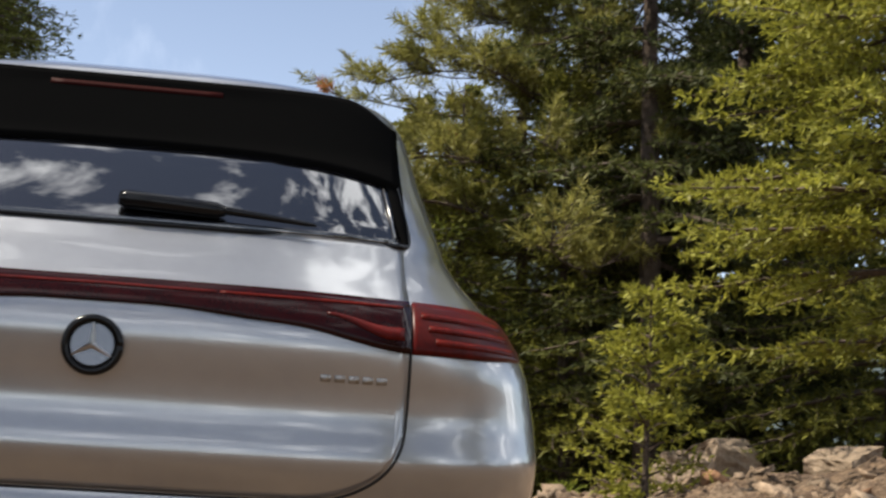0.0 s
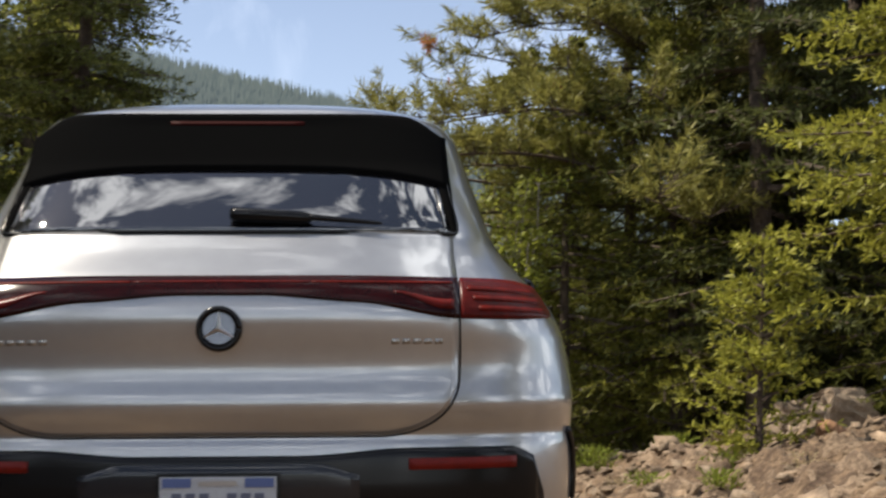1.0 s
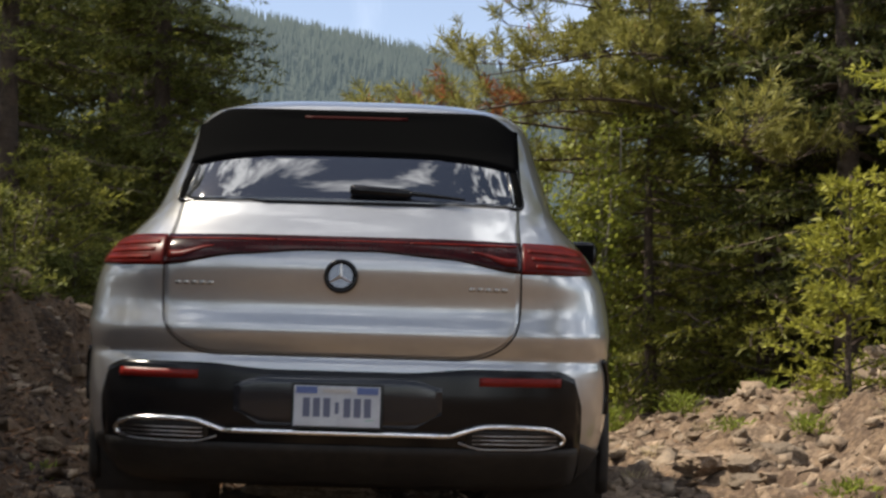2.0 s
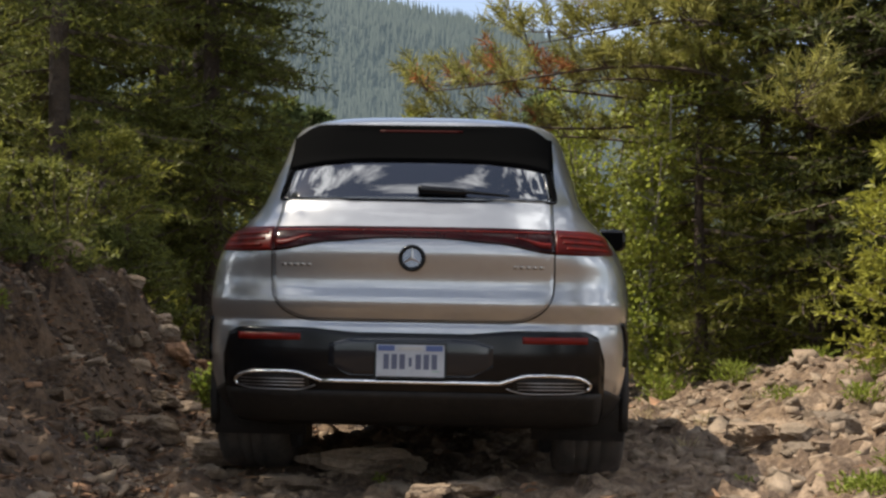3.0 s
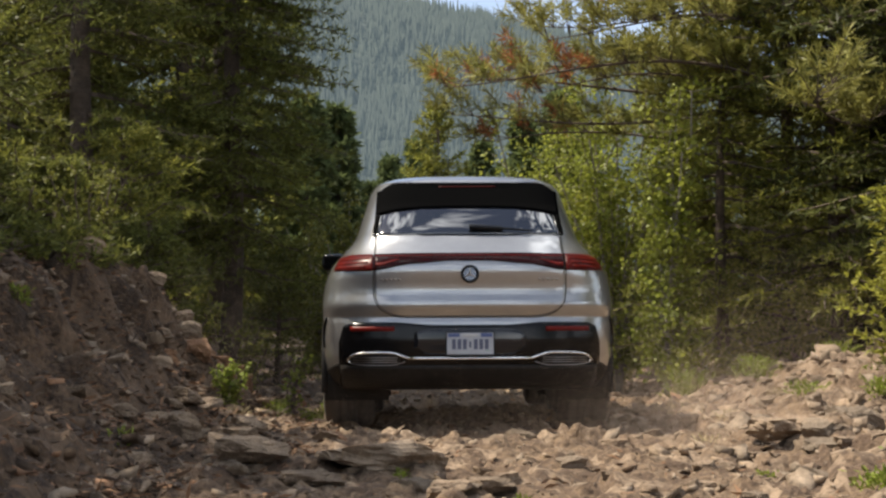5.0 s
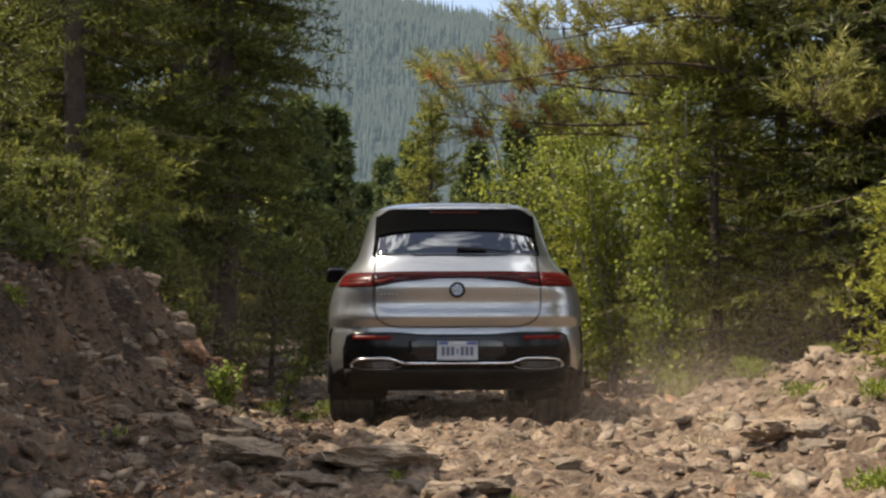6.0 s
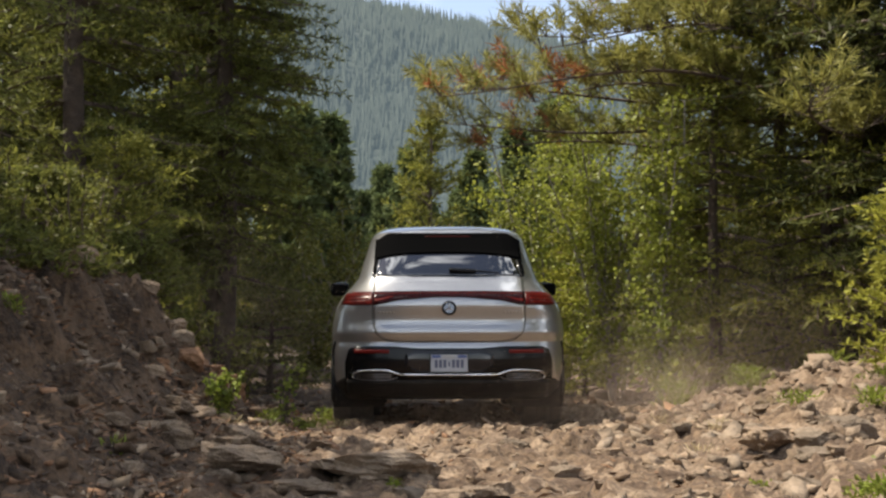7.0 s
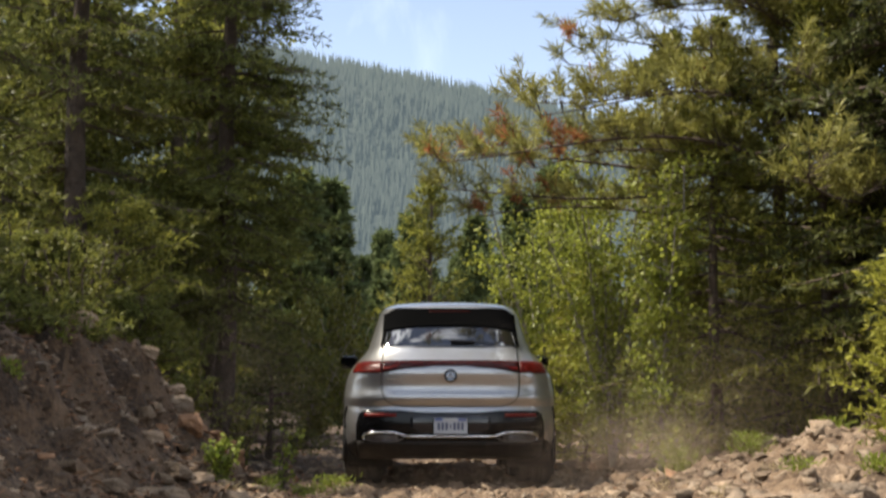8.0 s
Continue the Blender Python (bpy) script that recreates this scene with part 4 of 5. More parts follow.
for s in (-1, 1):
    V, F = [], []
    for z in np.linspace(1.262, 1.59, 16):
        k = (z - 1.262) / 0.328
        V += [skin(s * x, z, off) for x, off in ((0.630 - 0.066 * k ** 0.8, 0.008), (0.633 - 0.064 * k ** 0.8, 0.013), (0.642 - 0.020 * k, 0.012), (0.647 - 0.021 * k, 0.002))]
    F = [(4 * i + j, 4 * i + j + 1, 4 * i + j + 5, 4 * i + j + 4) for i in range(15) for j in range(3)]
    mesh_object("window_fin", V, F, M["deep_black"], glass, True, "black fin beside the rear window")
    # Thin alloy line drawn for the reflection at the glass edge.
    tail_tube("window_trim", [(s * 0.586, 1.40), (s * 0.598, 1.34), (s * 0.610, 1.275)], 0.0022, M["alloy"], glass, 0.011)
# wiper
bm = bmesh.new()
for a, b, r0, r1 in (((0.005, 1.292), (0.235, 1.283), 0.022, 0.019), ((0.225, 1.283), (0.43, 1.268), 0.010, 0.006)):
    p, q = skin(*a, 0.030), skin(*b, 0.026)
    V, F = tubes([[(p, r0 * 0.7), (p.lerp(q, 0.06), r0), (p.lerp(q, 0.9), r1), (q, r1 * 0.6)]], 8)
    vs = [bm.verts.new(v) for v in V]
    for f in F:
        bm.faces.new([vs[i] for i in f])
wiper = part("wiper", bm, M["gloss_black"], car, "black rear wiper", True)
# light bar and tail lamps
bar_low = lambda x: 1.072 - 0.020 * smoothstep(0.10, 0.40, abs(x)) - 0.042 * smoothstep(0.36, 0.64, abs(x))
bar_high = lambda x: 1.122 - 0.004 * smoothstep(0.3, 0.64, abs(x))
bar = tail_patch("light_bar", -0.636, 0.636, bar_low, bar_high, M["lamp_red"], car, 0.010, 60, 8, "dark red glass light bar")
for x0, x1, mat, lab in ((-0.62, -0.24, "lamp_bright", "bright red strip"), (-0.235, 0.235, "lamp_side", "dim red strip"), (0.24, 0.62, "lamp_bright", "bright red strip")):
    tail_patch("light_strip", x0, x1, lambda x: 1.103 - 0.006 * abs(x), lambda x: 1.108 - 0.006 * abs(x), M[mat], bar, 0.0115, 24, 2, lab)
for s in (-1, 1):
    x0, x1 = sorted((s * 0.46, s * 0.622))
    # Low highlights in the lens, put into dim red patches.
    tail_patch("lens_facet", x0, x1, lambda x: 1.034 + 0.040 * smoothstep(0.60, 0.46, abs(x)), lambda x: 1.058 + 0.022 * smoothstep(0.60, 0.46, abs(x)), M["lamp_side"], bar, 0.0115, 12, 2, "dim red patch painted as a lens highlight")
for s in (-1, 1):
    x0, x1 = sorted((s * 0.642, s * 0.905))
    end = lambda x: 1.118 - 0.012 * smoothstep(0.78, 0.87, abs(x)) - 0.075 * smoothstep(0.865, 0.908, abs(x))
    lamp = tail_patch("tail_lamp", x0, x1, lambda x: 1.010 + 0.006 * smoothstep(0.8, 0.9, abs(x)), end, M["lamp_side"], car, 0.010, 24, 8, "dark red tail lamp")
    for k in range(3):
        x0, x1 = sorted((s * (0.66 + 0.015 * k), s * (0.86 + 0.012 * k)))
        tail_patch("light_strip", x0, x1, lambda x, k=k: 1.082 - 0.026 * k - 0.03 * (abs(x) - 0.66), lambda x, k=k: 1.094 - 0.026 * k - 0.03 * (abs(x) - 0.66), M["lamp_bright"], lamp, 0.0125, 14, 2, "bright red strip")
    for k in range(5):
        x0, x1 = sorted((s * (0.455 + 0.029 * k), s * (0.477 + 0.029 * k)))
        tail_patch("badge_bar", x0, x1, lambda x: 0.943, lambda x: 0.957, M["badge"], tailgate, 0.0055, 2, 1, "small satin badge bar", 0.003)
# round emblem
c = skin(0, 0.985, 0.006)
face = pose(c.x, c.y, c.z, 90, 0, 0)
bm = bmesh.new()
bmesh.ops.create_cone(bm, cap_ends=True, segments=40, radius1=0.060, radius2=0.056, depth=0.018, matrix=face @ Matrix.Translation((0, 0, 0.004)))
emblem = part("emblem", bm, M["gloss_black"], car, "round black and chrome emblem", False)
bm = bmesh.new()
bmesh.ops.create_cone(bm, cap_ends=True, segments=40, radius1=0.046, radius2=0.042, depth=0.006, matrix=pose(c.x, c.y - 0.011, c.z, 84, 0, 0) @ Matrix.Translation((0, 0, 0.004)))
part("emblem_face", bm, M["emblem_face"], emblem, "grey mirrored face")
ringpts = [((c.x + 0.053 * math.cos(q), c.y - 0.014, c.z + 0.053 * math.sin(q)), 0.0085) for q in np.linspace(0, 2 * math.pi, 41)]
mesh_object("ring", *tubes([ringpts], 8), M["gloss_black"], emblem, True, "black ring")
for q in (90, 210, 330):
    d = Vector((math.cos(radians(q)), 0, math.sin(radians(q))))
    p = Vector((c.x, c.y - 0.019, c.z))
    mesh_object("spoke", *tubes([[(p, 0.0075), (p + d * 0.045, 0.0018)]], 6), M["alloy"], emblem, False)
# black lower bumper
top = lambda x: 0.648 + 0.018 * smoothstep(0.22, 0.50, abs(x)) - 0.030 * smoothstep(0.78, 0.86, abs(x)) - 0.10 * smoothstep(0.835, 0.872, abs(x)) ** 2
bumper = tail_patch("bumper", -0.872, 0.872, lambda x: 0.235, top, M["gloss_black"], car, 0.006, 60, 20, "gloss black lower bumper")
for s in (-1, 1):
    x0, x1 = sorted((s * 0.868, s * 0.998))
    tail_patch("bumper_corner", x0, x1, lambda x: 0.235, lambda x: 0.40 - 0.05 * smoothstep(0.87, 0.99, abs(x)), M["matt_black"], bumper, 0.005, 12, 8, "matt black bumper corner")
tail_patch("plate_panel", -0.37, 0.37, lambda x: 0.452 + 0.05 * smoothstep(0.26, 0.37, abs(x)), lambda x: 0.628 - 0.03 * smoothstep(0.26, 0.37, abs(x)), M["panel_black"], bumper, 0.0085, 24, 6, "dark panel round the plate", 0.004)
tail_patch("diffuser", -0.86, 0.86, lambda x: 0.225, lambda x: 0.385, M["matt_black"], bumper, 0.012, 40, 6, "dusty matt black diffuser")
for s in (-1, 1):
    x0, x1 = sorted((s * 0.50, s * 0.79))
    tail_patch("reflector", x0, x1, lambda x: 0.606 + 0.004 * abs(x), lambda x: 0.636 + 0.004 * abs(x), M["reflector"], bumper, 0.011, 14, 2, "narrow red reflector")
    x0, x1 = sorted((s * 0.46, s * 0.79))
    outlet = tail_patch("outlet", x0, x1, lambda x: 0.396, lambda x: 0.455, M["matt_black"], bumper, 0.013, 16, 4, "black slatted outlet with chrome edge")
    for k in range(3):
        tail_tube("slat", [(s * 0.48, 0.409 + 0.015 * k), (s * 0.64, 0.409 + 0.015 * k), (s * 0.775, 0.409 + 0.015 * k)], 0.003, M["alloy"], outlet, 0.016)
    tail_tube("chrome_edge", arc([(s * 0.40, 0.434), (s * 0.46, 0.452), (s * 0.52, 0.466), (s * 0.60, 0.468), (s * 0.72, 0.463), (s * 0.775, 0.450), (s * 0.802, 0.428), (s * 0.790, 0.408)]), 0.0085, M["chrome"], outlet, 0.016, 8, "chrome edge")
    tail_tube("lower_edge", arc([(s * 0.785, 0.404), (s * 0.72, 0.392), (s * 0.60, 0.390), (s * 0.50, 0.392), (s * 0.43, 0.412)]), 0.0035, M["alloy"], outlet, 0.015, 6)
    # dark air slit at the corner, and the wheel arches
    tail_tube("air_slit", arc([(s * 0.962, 0.700), (s * 0.978, 0.65), (s * 0.984, 0.58), (s * 0.980, 0.50)]), 0.013, M["gloss_black"], car, 0.002)
    for a in AXLES:
        ringp = [((s * 0.996, a + 0.425 * math.cos(q), HUB + 0.425 * math.sin(q)), 0.024) for q in np.linspace(radians(-22), radians(202), 26)]
        mesh_object("wheel_arch", *tubes([ringp], 8), M["matt_black"], car, True, "black wheel arch trim")
        V, F = [], []
        for q in np.linspace(radians(-30), radians(210), 20):
            V += [(s * x, a + 0.43 * math.cos(q), HUB + 0.43 * math.sin(q)) for x in (0.55, 1.0)]
        F = [(2 * i, 2 * i + 1, 2 * i + 3, 2 * i + 2) for i in range(19)]
        mesh_object("wheel_well", V, F, M["matt_black"], car, True)
    box_part("sill", (s * 0.96, 2.63, 0.27), (0.09, 2.4, 0.13), M["matt_black"], car, 0.02, "black sill")
    # side windows
    V, F = [], []
    for i in range(25):
        y = 1.25 + 2.3 * i / 24
        hi, lo = 1.55 - 0.30 * smoothstep(2.6, 3.6, y) - 0.12 * smoothstep(1.7, 1.2, y), 1.20
        for j in range(7):
            z = lo + (max(hi, lo + 0.03) - lo) * j / 6
            V.append((s * (float(np.interp(z, ZS, WS)) + 0.006), y, z))
    F = [(i * 7 + j, (i + 1) * 7 + j, (i + 1) * 7 + j + 1, i * 7 + j + 1) for i in range(24) for j in range(6)]
    mesh_object("side_window", V, F, M["rear_glass"], car, True, "dark side window")
    # door mirror
    bm = bmesh.new()
    bmesh.ops.create_cube(bm, size=1, matrix=pose(s * 1.085, 3.17, 1.225, 0, 0, s * -8) @ Matrix.Diagonal((0.20, 0.13, 0.145, 1)))
    bmesh.ops.bevel(bm, geom=bm.edges[:], offset=0.045, segments=4, affect="EDGES", profile=0.5)
    mirror = part("door_mirror", bm, M["gloss_black"], car, "black door mirror", True)
    box_part("mirror_glass", (s * 1.085, 3.10, 1.225), (0.15, 0.006, 0.10), M["deep_black"], mirror, 0.002)
    box_part("mirror_foot", (s * 0.955, 3.19, 1.165), (0.12, 0.07, 0.04), M["gloss_black"], mirror, 0.012)
tail_tube("chrome_bar", [(x, 0.434) for x in np.linspace(-0.41, 0.41, 13)], 0.010, M["chrome"], bumper, 0.014, 8, "chrome bumper bar")
# number plate: unreadable bars in place of characters
pc = skin(0, 0.527, 0.022)
plate = box_part("number_plate", tuple(pc), (0.305, 0.006, 0.142), M["plate_white"], bumper, 0.002, "white number plate with dark bars", (-3, 0, 0))
box_part("plate_frame", (pc.x, pc.y + 0.006, pc.z), (0.325, 0.006, 0.16), M["gloss_black"], plate, 0.002, "", (-3, 0, 0))
for s in (-1, 1):
    box_part("plate_band", (s * 0.108, pc.y - 0.0035, pc.z + 0.056), (0.075, 0.003, 0.024), M["plate_blue"], plate, 0)
box_part("plate_print", (0, pc.y - 0.0035, pc.z + 0.055), (0.10, 0.003, 0.012), M["alloy"], plate, 0)
for k in range(7):
    box_part("plate_bar", ((k - 3) * 0.036, pc.y - 0.0035, pc.z - 0.006), (0.025 if k != 3 else 0.014, 0.003, 0.070 if k != 3 else 0.04), M["plate_dark"], plate, 0)
box_part("plate_sticker", (0.115, pc.y - 0.004, pc.z - 0.055), (0.03, 0.003, 0.02), M["plate_green"], plate, 0)
box_part("plate_slot", (0, pc.y - 0.004, pc.z - 0.066), (0.13, 0.004, 0.010), M["matt_black"], plate, 0)
# floor pan and wheels
box_part("floor_pan", (0, 2.55, 0.30), (1.36, 4.3, 0.14), M["matt_black"], car, 0.03, "black floor pan")
for s in (-1, 1):
    box_part("strut", (s * 0.655, 1.06, 0.24), (0.12, 0.34, 0.40), M["matt_black"], car, 0.03, "dusty black suspension strut")
box_part("suspension_arm", (0, 1.03, 0.29), (1.5, 0.10, 0.07), M["matt_black"], car, 0.02)
WHEELS = [build_wheel(car, s * 0.834, a) for s in (-1, 1) for a in AXLES]


# ---------------------------------------------------------------- stones and low plants
def spread(n, x0, x1, y0, y1, low, high, pool=None, name="stone", sink=0.25):
    for _ in range(n):
        r = _rock_rng
        stone(r.uniform(x0, x1), r.uniform(y0, y1), low * (high / low) ** (r.uniform() ** 1.8), pool, name, sink)


FLAT, GREY, PALE = BIG_ROCKS[2], BIG_ROCKS[1], BIG_ROCKS[3]
big_rock("broad grey rock sunk in the track", -0.30, 7.55, 0.66, BIG_ROCKS[5], 0.10, 0.62, 20)
big_rock("flat pale rock lying in the track", 0.22, 6.55, 0.24, FLAT, 0.08, 0.8, 35)
big_rock("small pale rock lying in the track", -0.10, 6.75, 0.22, PALE, 0.05, 0.8, 60)
big_rock("brown slab lying at the foot of the bank", -0.98, 7.7, 0.40, FLAT, 0.05, 0.9, -10)
big_rock("brown slab lying at the foot of the bank", -0.62, 6.9, 0.30, FLAT, 0.05, 0.7, 15)
big_rock("grey rock sunk in the track", 0.66, 7.5, 0.17, GREY, 0.12, 0.7, 20)
big_rock("leaning pale slab on the berm", 1.80, 7.9, 0.34, FLAT, 0.0, 1.0, 40)
big_rock("pale block of rock on the berm", 2.25, 7.9, 0.30, PALE, 0.05, 1.0, 10)
big_rock("pale block of rock on the berm", 2.75, 10.3, 0.26, PALE, 0.05, 0.9, 75)
big_rock("large pinkish boulder behind the berm", 4.55, 12.0, 1.15, BIG_ROCKS[7], 0.05, 0.75, 30)
big_rock("pale boulder behind the berm", 5.4, 11.4, 0.7, BIG_ROCKS[9], 0.05, 0.8, 120)
for x, y, s in ((-1.98, 11.8, 0.34), (-1.80, 11.6, 0.26), (-1.72, 11.9, 0.22), (-1.90, 11.3, 0.28), (-1.66, 11.5, 0.18), (-2.06, 10.9, 0.20), (-1.74, 12.1, 0.30), (-1.84, 12.0, 0.34)):
    big_rock("rusty orange rock breaking out of the bank", x, y, s, RED_BIG[int(s * 100) % 4], 0.24, 1.1, 610 * x)
big_rock("pale block of rock on the lip of the bank", -2.0, 11.45, 0.24, PALE, -0.15, 1.1, 25)
_r = np.random.RandomState(91)
for _ in range(26):
    x, y = _r.uniform(1.25, 3.4), _r.uniform(6.3, 10.5)
    big_rock("tan rock half buried in the stony berm", x, y, _r.uniform(0.12, 0.30), BIG_ROCKS[_r.randint(12)], 0.22, _r.uniform(0.6, 0.9), _r.uniform(0, 360))
for _ in range(22):
    x, y = _r.uniform(-1.2, 1.5), _r.uniform(6.2, 9.5)
    big_rock("brown rock half buried in the track", x, y, _r.uniform(0.10, 0.26), BIG_ROCKS[_r.randint(12)], 0.24, _r.uniform(0.5, 0.8), _r.uniform(0, 360))
for x, y, s in ((-2.15, 12.0, 0.30), (-2.55, 10.2, 0.34), (-2.2, 9.2, 0.30), (-1.55, 8.4, 0.36), (-1.75, 9.8, 0.30), (-2.9, 9.6, 0.36), (-1.30, 9.6, 0.34), (-1.2, 8.6, 0.28)):
    big_rock("brown rock lying on the slope of the bank", x, y, s, BIG_ROCKS[int(s * 100) % 12], 0.1, 0.8, 70 * y)
spread(60, 1.4, 3.6, 6.2, 11.5, 0.07, 0.24, sink=0.30)
spread(50, -1.3, 1.6, 6.0, 10.5, 0.05, 0.16, sink=0.32)
spread(70, -3.0, -1.1, 6.2, 12.5, 0.06, 0.24, sink=0.3)
spread(16, -3.2, -1.4, 7.5, 12.5, 0.06, 0.16, RED_ROCKS, sink=0.3)
spread(60, -2.8, -0.9, 5.6, 9.5, 0.05, 0.20, sink=0.30)
spread(40, -2.4, -1.2, 9.0, 12.8, 0.08, 0.26, sink=0.24)
spread(40, 1.5, 4.2, 10.5, 14.5, 0.06, 0.22)
spread(25, -1.6, 1.9, 10.5, 16, 0.06, 0.16, sink=0.3)
LOOSE = [M["rock"], M["grey_rock"], M["red_rock"]]
gravel("gravel", 5200, 201, (1.0, 4.2, 5.6, 15.0), 0.012, 0.12, LOOSE, "loose pale stones on the berm", lambda x, y: np.clip(0.40 + 0.55 * wave(x, y, 211, 0.8), 0.08, 1), (0.62, 0.36, 0.02))
gravel("gravel", 5500, 202, (-1.6, 1.8, 4.5, 16.0), 0.010, 0.07, LOOSE, "loose stones on the track", lambda x, y: np.clip(0.40 + 0.55 * wave(x, y, 212, 0.8), 0.08, 1), (0.60, 0.38, 0.02))
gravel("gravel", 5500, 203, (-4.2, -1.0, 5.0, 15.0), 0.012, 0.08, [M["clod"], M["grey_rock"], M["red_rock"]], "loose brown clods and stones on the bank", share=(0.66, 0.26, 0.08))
gravel("gravel", 1200, 204, (-2.5, 3.0, 15.0, 26.0), 0.03, 0.10, LOOSE, "loose stones far down the track")


def litter(seed, count, area, keep):
    """Fallen needles, twigs and bark flakes lying on the ground."""
    rng = np.random.RandomState(seed)
    x, y = rng.uniform(area[0], area[1], count), rng.uniform(area[2], area[3], count)
    ok = rng.uniform(size=count) < keep(x, y)
    x, y = x[ok], y[ok]
    n = len(x)
    V, F = blades(np.stack([x, y, surface_z(x, y) + rng.uniform(0.004, 0.02, n)], -1), rng.normal(size=(n, 3)) * np.array([1, 1, 0.25]), rng.uniform(0.03, 0.10, n), rng.uniform(0.006, 0.022, n), rng, 0.3)
    ob = cloud_object("litter", V, F, [M["litter"], M["twig"]], ground, "rusty needle litter and bark flakes", (rng.uniform(size=n) < 0.3).astype(int))
    ob["kind"] = "stuff"


litter(401, 40000, (-4.2, -0.7, 5.2, 12.5), lambda x, y: np.clip(0.35 + 0.6 * wave(x, y, 402, 0.9), 0.06, 1))
litter(403, 5000, (-0.8, 3.8, 5.6, 12.5), lambda x, y: np.clip(0.1 + 0.5 * wave(x, y, 404, 0.7), 0.02, 1))
GRASSY = "small green weed among the stones"
broadleaf("shrub", "small round green shrub at the foot of the bank", (-1.60, 10.9), 71, 0.40, 0.17, 12, 900, 0.035, "weed", "twig", "shrub", low=0.02)
broadleaf("shrub", "thin green shrub at the foot of the bank", (-1.28, 12.3), 72, 0.62, 0.2, 4, 150, 0.04, "weed", "twig", "shrub", low=0.02)
for k, (x, y, h, s, n) in enumerate(((1.90, 6.15, 0.11, 0.18, 420), (2.15, 6.4, 0.10, 0.14, 260), (2.6, 8.6, 0.14, 0.14, 200), (2.9, 9.3, 0.16, 0.18, 220), (2.35, 9.4, 0.12, 0.12, 140), (1.55, 7.0, 0.07, 0.06, 60), (0.35, 6.3, 0.08, 0.05, 50), (-0.2, 7.1, 0.08, 0.04, 40), (-2.5, 8.6, 0.14, 0.08, 80), (-1.6, 7.3, 0.12, 0.07, 70), (-2.55, 9.9, 0.12, 0.08, 80), (2.2, 13.2, 0.3, 0.22, 300), (2.75, 12.8, 0.26, 0.2, 260), (3.3, 12.2, 0.22, 0.2, 240), (1.9, 12.2, 0.16, 0.14, 140), (-1.1, 12.6, 0.12, 0.2, 200), (-0.95, 13.4, 0.14, 0.24, 240), (-1.35, 11.5, 0.12, 0.14, 140), (-1.2, 13.0, 0.13, 0.22, 240), (-1.45, 12.9, 0.12, 0.16, 160), (0.1, 21.5, 0.25, 0.6, 500), (-0.6, 19.5, 0.2, 0.4, 300))):
    tussock("weed", GRASSY, (x, y), 80 + k, h, s, n)
for k, (x, y) in enumerate(((1.5, 8.3), (1.85, 9.6), (2.5, 10.8), (2.95, 8.1), (1.75, 11.4), (-0.8, 12.2), (-1.5, 10.7), (3.3, 10.9))):
    tussock("dry_grass", "tuft of dry straw-coloured grass among stones", (x, y), 120 + k, 0.13, 0.10, 90, "straw", 0.006, "grass", "dry grass")


# ---------------------------------------------------------------- dust
def dust_cloud(seed, count, size, speck):
    """Dust thrown up by a rear wheel: thousands of tiny grains, thinning outwards."""
    rng = np.random.RandomState(seed)
    c = np.clip(rng.normal(size=(count, 3)), -2.6, 2.6) * np.array(size)
    c += 0.35 * np.array(size) * np.sin(c[:, [1, 2, 0]] / np.array(size) * 2.1 + seed)
    V = c[:, None] + rng.normal(size=(count, 3, 3)) * speck
    F = np.arange(3 * count).reshape(-1, 3)
    ob = cloud_object("dust_cloud", V.reshape(-1, 3), F, M["dust"], None)
    return tagged(ob, "thin brown cloud of dust behind the rear wheel", "dust", "dust", "stuff")


DUST = [dust_cloud(301, 340000, (0.42, 0.5, 0.17), 0.0007), dust_cloud(302, 220000, (0.75, 0.9, 0.36), 0.0008), dust_cloud(303, 80000, (0.55, 0.45, 0.13), 0.0007), dust_cloud(304, 100000, (0.45, 1.1, 0.45), 0.0009)]


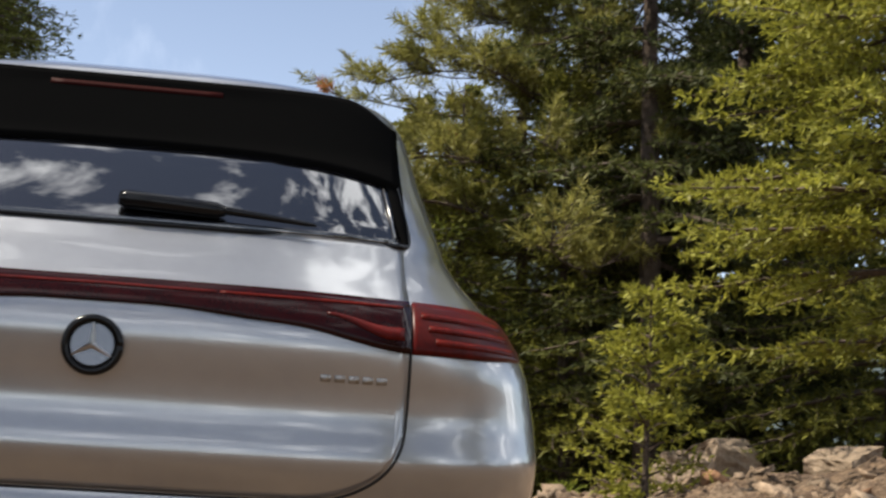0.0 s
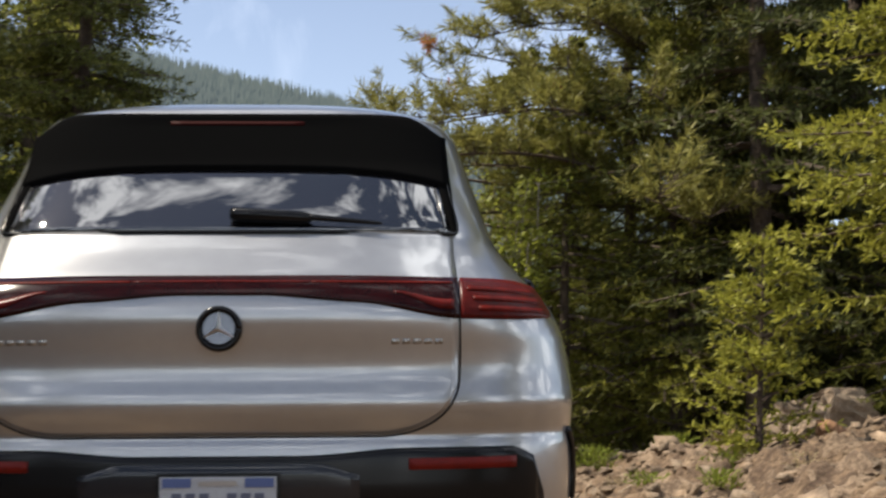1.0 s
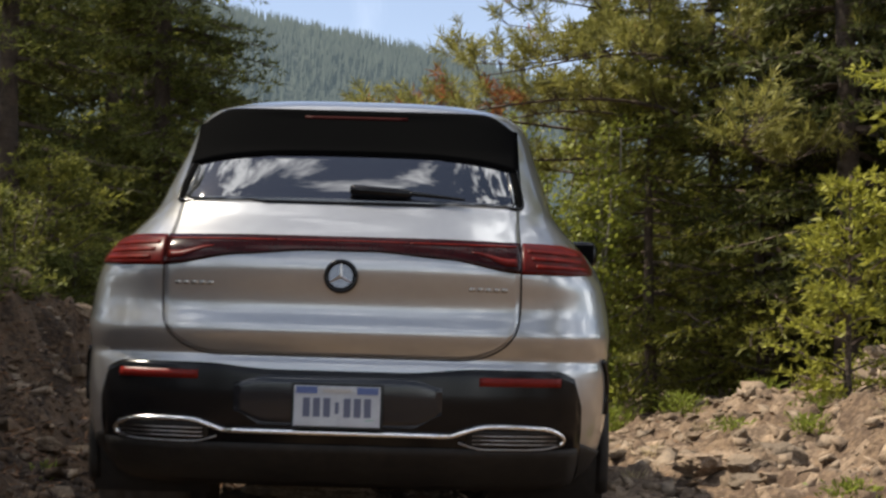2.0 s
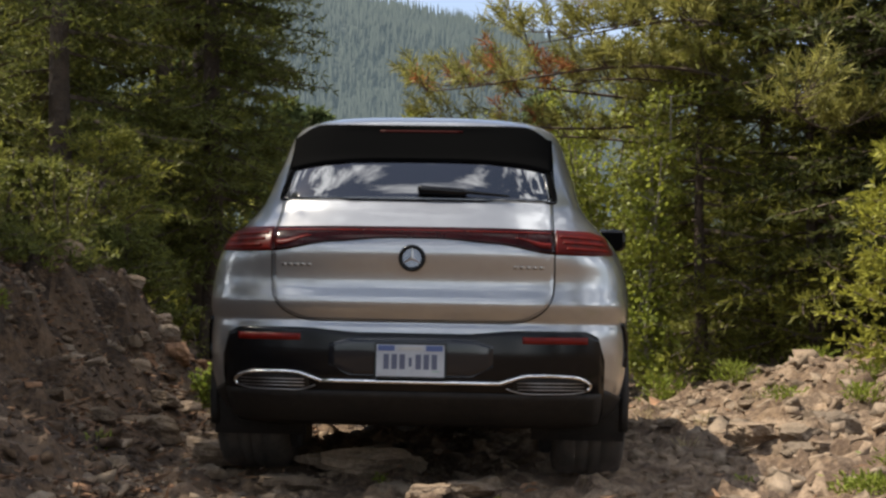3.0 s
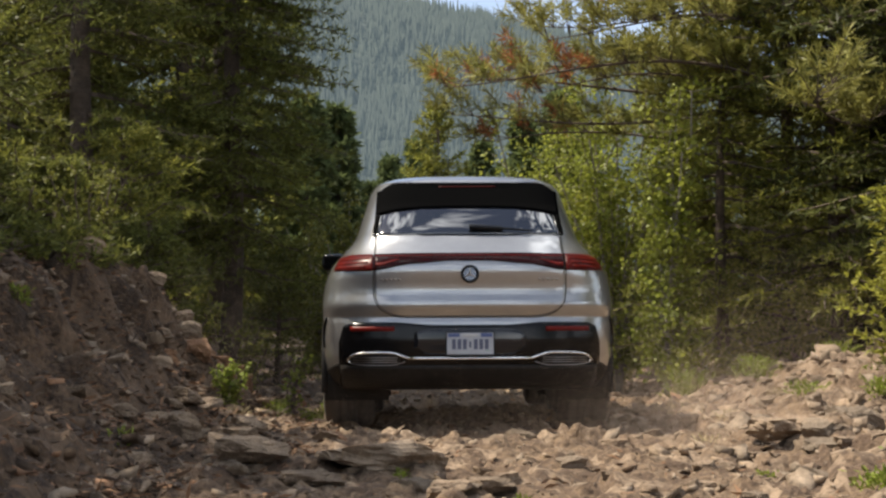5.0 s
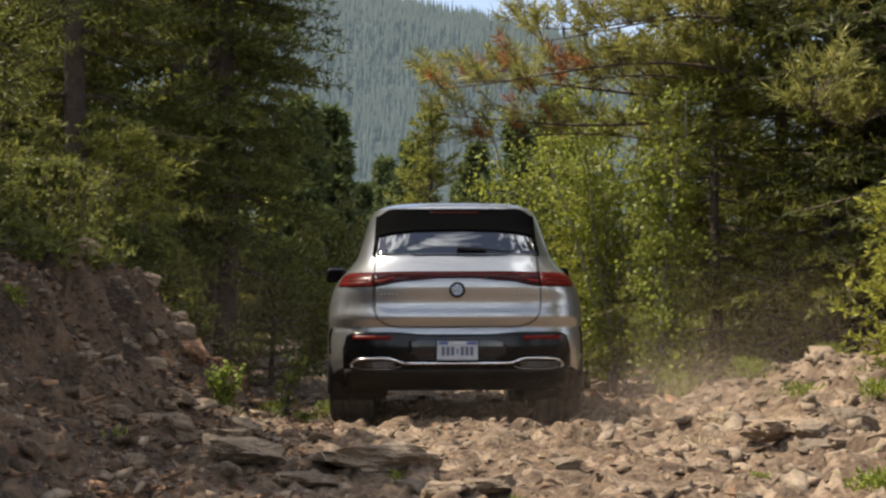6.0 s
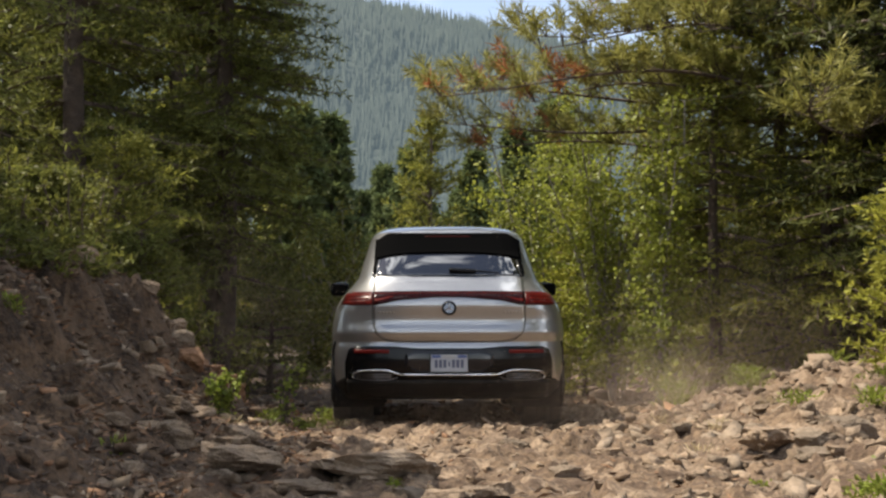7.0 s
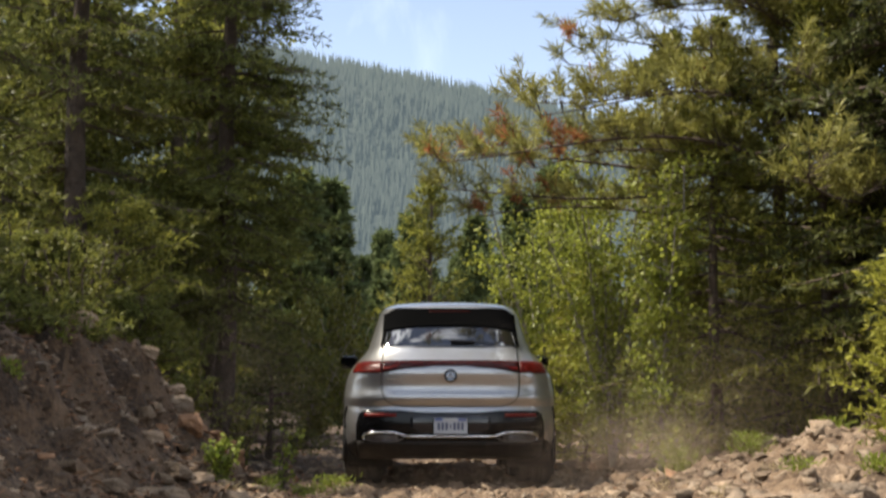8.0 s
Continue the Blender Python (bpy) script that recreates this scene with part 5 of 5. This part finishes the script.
# ---------------------------------------------------------------- what moves
DRIVE = [  # seconds; place of the tail on the ground and yaw, pitch, roll, from the camera's stand
    (0.0, -0.196, 2.917, -0.929, -2.66, -1.19, 1.60), (0.5, -0.179, 3.294, -0.933, -2.50, -0.90, 1.07),
    (1.0, -0.161, 3.834, -0.975, -3.40, -1.14, -1.47), (1.5, -0.151, 4.402, -0.968, -2.50, -1.50, 1.36),
    (2.0, -0.135, 5.108, -0.961, -3.63, -1.28, 1.10), (3.5, 0.011, 7.177, -1.038, -3.70, -2.69, 0.29),
    (4.0, 0.117, 7.984, -1.096, -1.52, -3.02, -0.22), (4.5, 0.192, 8.729, -1.099, 0.98, -3.49, -0.17),
    (6.0, 0.155, 10.940, -1.283, 0.94, -3.40, -0.17), (6.5, 0.154, 11.465, -1.344, 0.90, -2.80, 0.25),
    (7.0, 0.111, 12.046, -1.402, 0.60, -2.80, -0.10), (7.5, 0.123, 12.555, -1.387, 0.76, -3.60, -0.20),
    (8.0, 0.134, 13.327, -1.463, 0.69, -3.72, 0.02),
]


def motions():
    walk(car, [(t, STAND @ pose(x, y, z, p, r, w)) for t, x, y, z, w, p, r in DRIVE])
    ts, ys = [d[0] for d in DRIVE], [d[2] for d in DRIVE]
    times = np.arange(0, 8.01, 0.2)
    for wheel in WHEELS:
        at = wheel.matrix_basis.translation.copy()
        walk(wheel, [(float(t), pose(at.x, at.y, at.z, -math.degrees((np.interp(t, ts, ys) - ys[0]) / TYRE))) for t in times])

    # dust lifts off the ground behind the wheels and drifts to the right
    walk(DUST[0], [(0.0, pose(1.4, 6.0, -1.2)), (2.2, pose(1.4, 6.6, -1.2)), (3.3, pose(1.25, 7.0, 0.08)), (4.5, pose(1.55, 8.6, 0.14)), (6.0, pose(1.85, 10.4, 0.22)), (8.0, pose(1.85, 12.7, 0.30))])
    walk(DUST[1], [(0.0, pose(1.8, 8.0, -1.8)), (2.2, pose(1.8, 8.2, -1.8)), (4.0, pose(1.9, 9.0, 0.05)), (6.0, pose(2.5, 10.8, 0.55)), (8.0, pose(2.3, 12.4, 0.70))])
    walk(DUST[3], [(0.0, pose(-1.7, 9.0, -2.0)), (3.3, pose(-1.7, 10.0, -1.8)), (5.0, pose(-1.7, 11.5, 0.25)), (8.0, pose(-1.75, 13.6, 0.75))])
    walk(DUST[2], [(0.0, pose(-0.4, 6.0, -0.9)), (2.2, pose(-0.4, 7.2, -0.9)), (3.3, pose(0.15, 6.8, 0.0)), (4.5, pose(0.25, 8.4, 0.05)), (6.0, pose(0.45, 10.7, 0.06)), (8.0, pose(0.35, 13.1, 0.0))])


motions()
